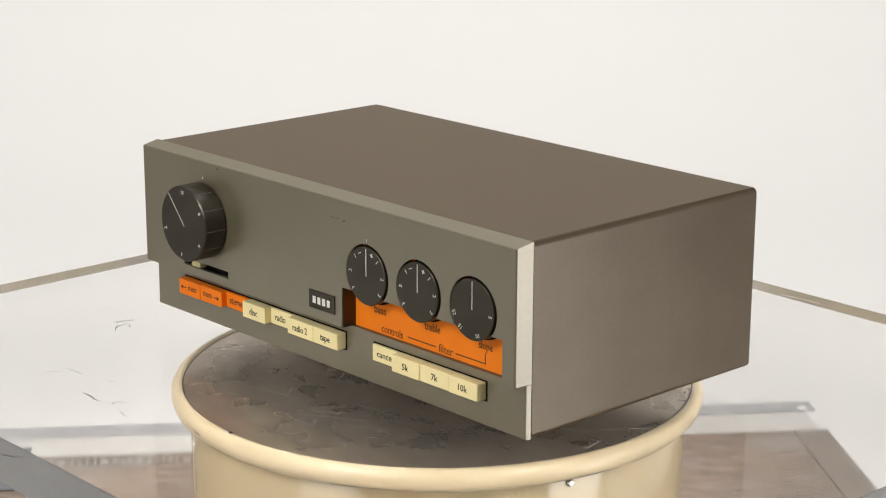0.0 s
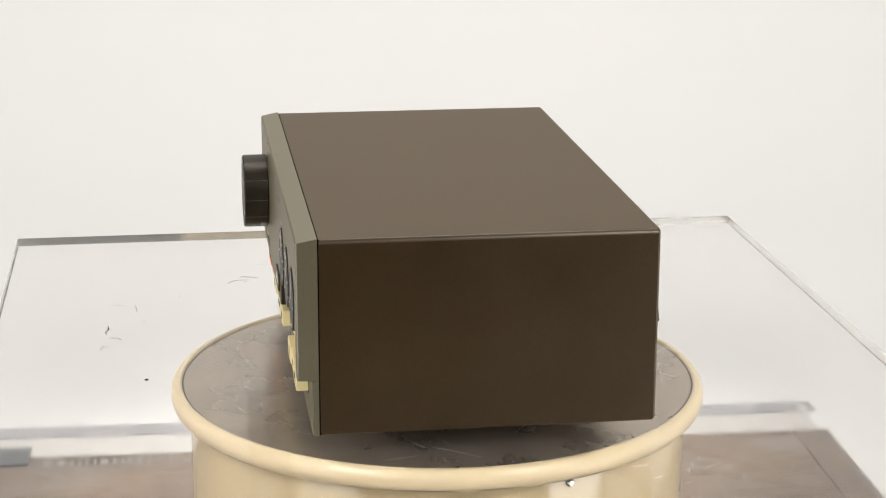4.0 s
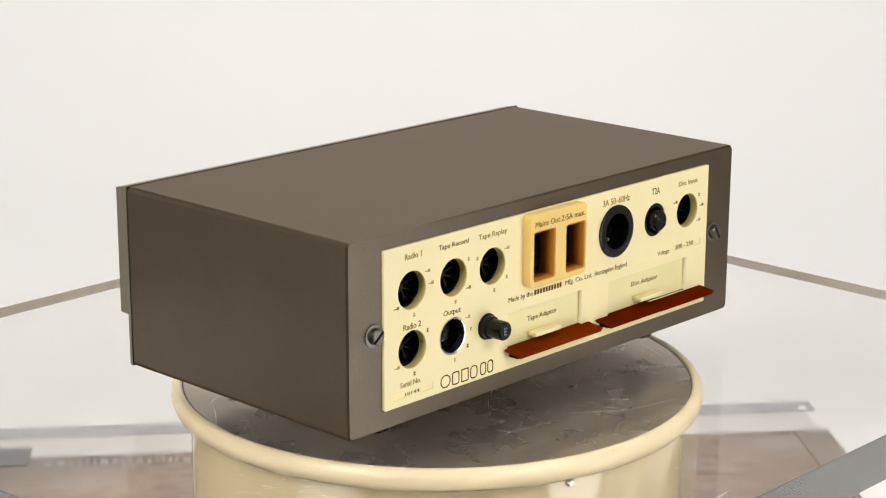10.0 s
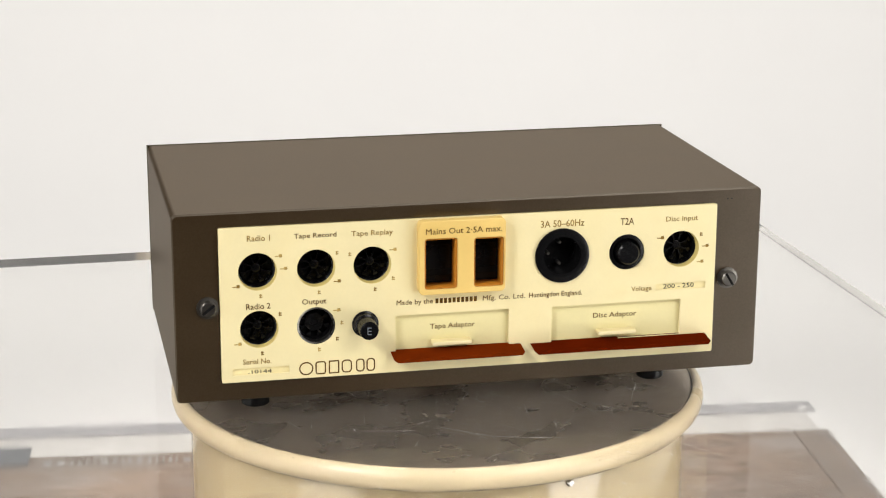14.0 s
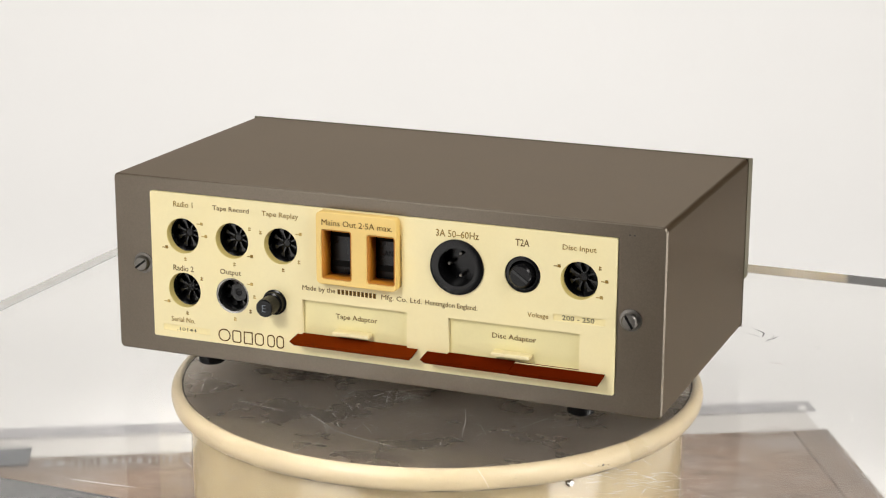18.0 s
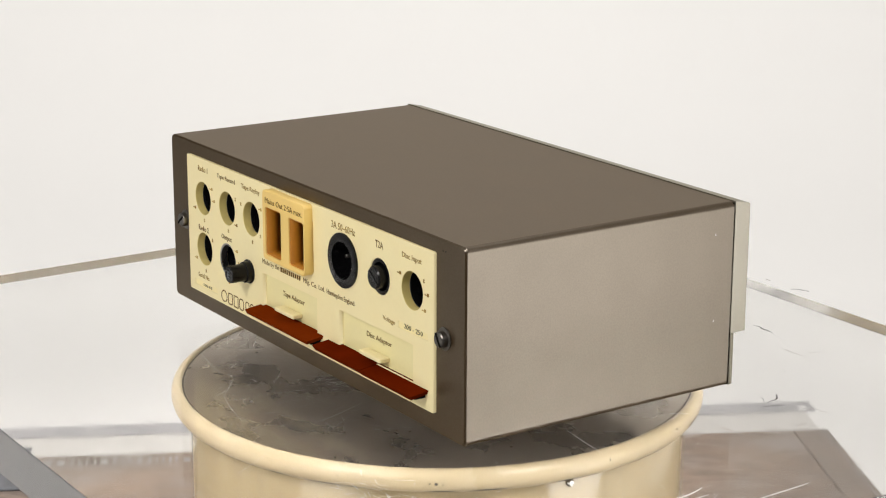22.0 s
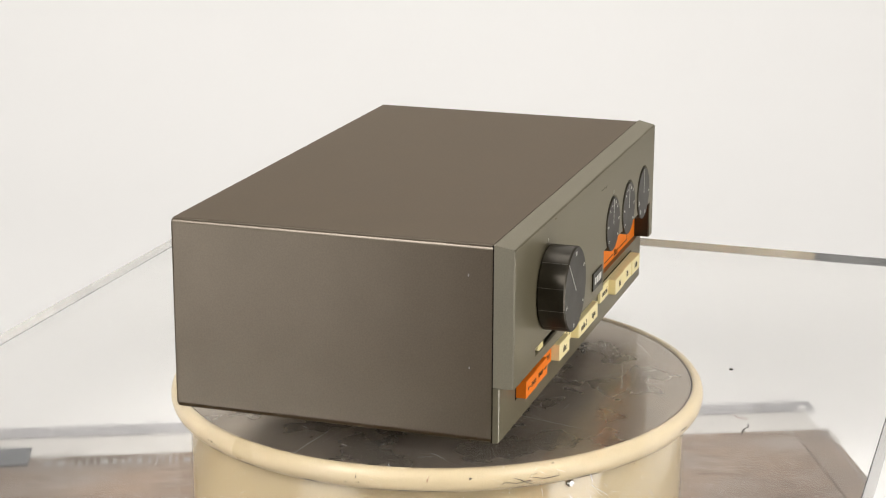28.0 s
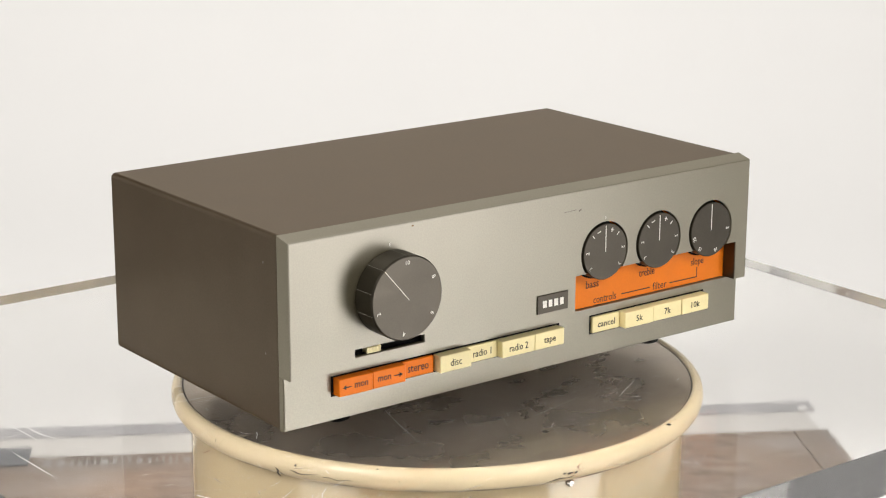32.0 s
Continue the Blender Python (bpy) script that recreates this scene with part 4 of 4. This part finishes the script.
def rear_fittings():
    s = part("mains_inlet", lathe([(0.0122, YP - 0.001), (0.0122, YP + 0.0008), (0.0112, YP + 0.0011), (0.0084, YP + 0.0010), (0.0080, YP - 0.004), (0.0078, YP - 0.0085), (0, YP - 0.0085)], 56,
                                  (-0.0394, 0, 0.0561), "rear"), BLACK, AMP, "large round black mains inlet", True)
    for dx, dz in ((0, 0.0048), (0, -0.0048), (0.0052, 0)):
        part("pin", lathe([(0.0009, YP - 0.0085), (0.0009, YP - 0.0045), (0.0005, YP - 0.0040), (0, YP - 0.0040)], 12, (-0.0394 + dx, 0, 0.0561 + dz), "rear"), STEEL, s)
    f = part("fuse_holder", lathe([(0.0080, YP - 0.0044), (0.0080, YP - 0.0006), (0.0074, YP - 0.0003), (0.0062, YP - 0.0003), (0.0060, YP - 0.0035), (0.0052, YP - 0.0012), (0.0050, YP + 0.0026), (0.0043, YP + 0.0033), (0, YP + 0.0033)], 40,
                                  (-0.0690, 0, 0.0559), "rear"), BLACK, AMP, "black fuse holder with slotted cap", True)
    bm = box(-0.0042, 0.0042, -0.0006, 0.0006, -0.0002, 0.0003)
    bmesh.ops.transform(bm, matrix=Matrix.Translation((-0.0690, YP + 0.0033, 0.0559)) @ BACK @ Matrix.Rotation(radians(-35), 4, "Z"), verts=bm.verts)
    part("cap_slot", bm, SEGMENT, f)
    e = part("earth_terminal", lathe([(0.0058, YP - 0.001), (0.0058, YP + 0.0005), (0.0052, YP + 0.0008), (0.0050, YP + 0.0028), (0.0043, YP + 0.0032), (0.0040, YP + 0.0104), (0.0036, YP + 0.0108), (0, YP + 0.0108)], 40,
                                     (0.0480, 0, 0.0303), "rear"), BLACK, AMP, "black earth terminal knob", True)
    for j in range(20):
        a = radians(18 * j)
        bm = box(-0.00015, 0.00015, -0.00015, 0.00015, -0.0034, 0.0034)
        m = Matrix.Translation((0.0480 + 0.0040 * math.cos(a), YP + 0.0068, 0.0303 + 0.0040 * math.sin(a))) @ FRONT
        bmesh.ops.transform(bm, matrix=m, verts=bm.verts)
        part("knurl", bm, BLACK, e)
    lettering("E", 0.0480, 0.0303, YP + 0.01084, BACK, DIM_INK, e, 0.0032, bold=-0.012)


def rear_lettering(rp):
    y = YP + 0.00004
    for s, x, z, h, w, mt in (("Radio 1", 0.0933, 0.0709, 0.0026, 0.0098, PALE_INK), ("Tape Record", 0.0692, 0.0706, 0.0028, 0.0182, BROWN_INK),
                              ("Tape Replay", 0.0447, 0.0704, 0.0030, 0.0180, PALE_INK), ("3A 50–60Hz", -0.0394, 0.0705, 0.0031, 0.0196, PALE_INK),
                              ("T2A", -0.0688, 0.0699, 0.0031, 0.0062, BROWN_INK), ("Disc Input", -0.0940, 0.0696, 0.0030, 0.0148, PALE_INK),
                              ("Radio 2", 0.0940, 0.0410, 0.0026, 0.0104, BROWN_INK), ("Output", 0.0700, 0.0414, 0.0032, 0.0105, BROWN_INK),
                              ("Serial No.", 0.0950, 0.0165, 0.0024, 0.0122, PALE_INK), ("Voltage", -0.0762, 0.0385, 0.0028, 0.0094, PALE_INK)):
        lettering(s, x, z, y, BACK, mt, rp, h, w, bold=0.005)
    lettering("Made by the", 0.0262, 0.0385, y, BACK, BROWN_INK, rp, 0.0029, 0.0160)
    for k in range(10):
        ink_bar(0.0164 - 0.0019 * k, 0.0387, y, BACK, BROWN_INK, rp, 0.0013, 0.0022)
    lettering("Mfg. Co. Ltd.", -0.0135, 0.0384, y, BACK, BROWN_INK, rp, 0.0029, 0.0190)
    lettering("Huntingdon England.", -0.0368, 0.0384, y, BACK, BROWN_INK, rp, 0.0029, 0.0240, bold=0.005)
    lettering("200 - 250", -0.0938, 0.0389, YP - 0.00085, BACK, BLACK_INK, rp, 0.0021, 0.0142)
    lettering(".10144", 0.0938, 0.0116, YP - 0.00085, BACK, BLACK_INK, rp, 0.0015, 0.0100)
    lettering("Tape Adaptor", 0.0090, 0.0263, YP - 0.00216, BACK, BROWN_INK, rp, 0.0030, 0.0200, bold=0.005)
    lettering("Disc Adaptor", -0.0649, 0.0266, YP - 0.00216, BACK, BROWN_INK, rp, 0.0030, 0.0200, bold=0.005)
    # maker's mark as plain shapes
    for x, w, round_ in ((0.0739, 0.0062, 0.0029), (0.0676, 0.0046, 0.0012), (0.0618, 0.0046, 0.0004), (0.0562, 0.0046, 0.0018), (0.0503, 0.0038, 0.0016), (0.0457, 0.0038, 0.0016)):
        outer = rrect(-x - w / 2, -x + w / 2, 0.0088, 0.0147, round_, 6)
        inner = rrect(-x - w / 2 + 0.00055, -x + w / 2 - 0.00055, 0.00935, 0.01415, max(round_ - 0.0005, 0.0002), 6)
        part("maker_mark", plate_shape([outer, inner], 0.00012, Matrix.Translation((0, y + 0.00006, 0)) @ BACK), BROWN_INK, rp)
    # chips and marks in the paint
    for x in (-0.1153, -0.1172):
        ink_bar(x, 0.0776, YR + 0.00006, BACK, BLACK_INK, AMP, 0.0007, 0.0006, name="paint_chip")
    rng = random.Random(3)
    for x, z in DIN:
        for a in (36, 4, -36, -84, 215 if x > 0.06 else 150):
            if rng.random() < 0.18:
                continue
            mt = FAINT_INK if rng.random() < 0.7 else PALE_INK
            u, v = x - 0.0112 * math.cos(radians(a)), z + 0.0108 * math.sin(radians(a))
            if abs(math.cos(radians(a))) > 0.3 and rng.random() < 0.6:
                ink_bar(u, v, y, BACK, mt, rp, 0.0032, 0.00042)
                ink_bar(u - 0.0008, v + 0.0002, y + 0.00004, BACK, mt, rp, 0.0013, 0.0014)
            else:
                ink_bar(u, v + 0.0004, y, BACK, mt, rp, 0.0012, 0.00045)
                ink_bar(u + 0.0002, v, y, BACK, mt, rp, 0.00045, 0.0018)
                ink_bar(u, v - 0.0005, y + 0.00004, BACK, mt, rp, 0.0013, 0.00045)


RP = rear_panel()
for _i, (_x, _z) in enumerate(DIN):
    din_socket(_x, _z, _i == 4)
for _x, _a in ((0.1153, 38), (-0.1166, -58)):
    slotted_screw(_x, _a)
mains_outlets()
rear_fittings()
rear_lettering(RP)


# ---------------------------------------------------------------- turning
def motions():
    """The plate and the preamplifier on it turn together, clockwise seen from above, at an even speed."""
    plate_rows, amp_rows, top_rows = [], [], []
    lag_at, lag = (0, 2, 6, 13, 18, 23, 25, 28, 32), (0.06, 0.10, 0.20, 0.28, 0.44, 0.44, 0.43, 0.31, 0.0)
    for k in range(33):
        a = float(np.interp(k, lag_at, lag)) - 8.5967 * k - 47.79
        plate_rows.append((float(k), pose(0, 0, 0, 0, 0, a)))
        amp_rows.append((float(k), pose(0, 0, 0.0106, 0, 0, a)))
        top_rows.append((float(k), pose(0, 0, 0.0007, 0, 0, a)))
    walk(PLATE, plate_rows)
    walk(AMP, amp_rows)
    walk(TOP, top_rows)


motions()
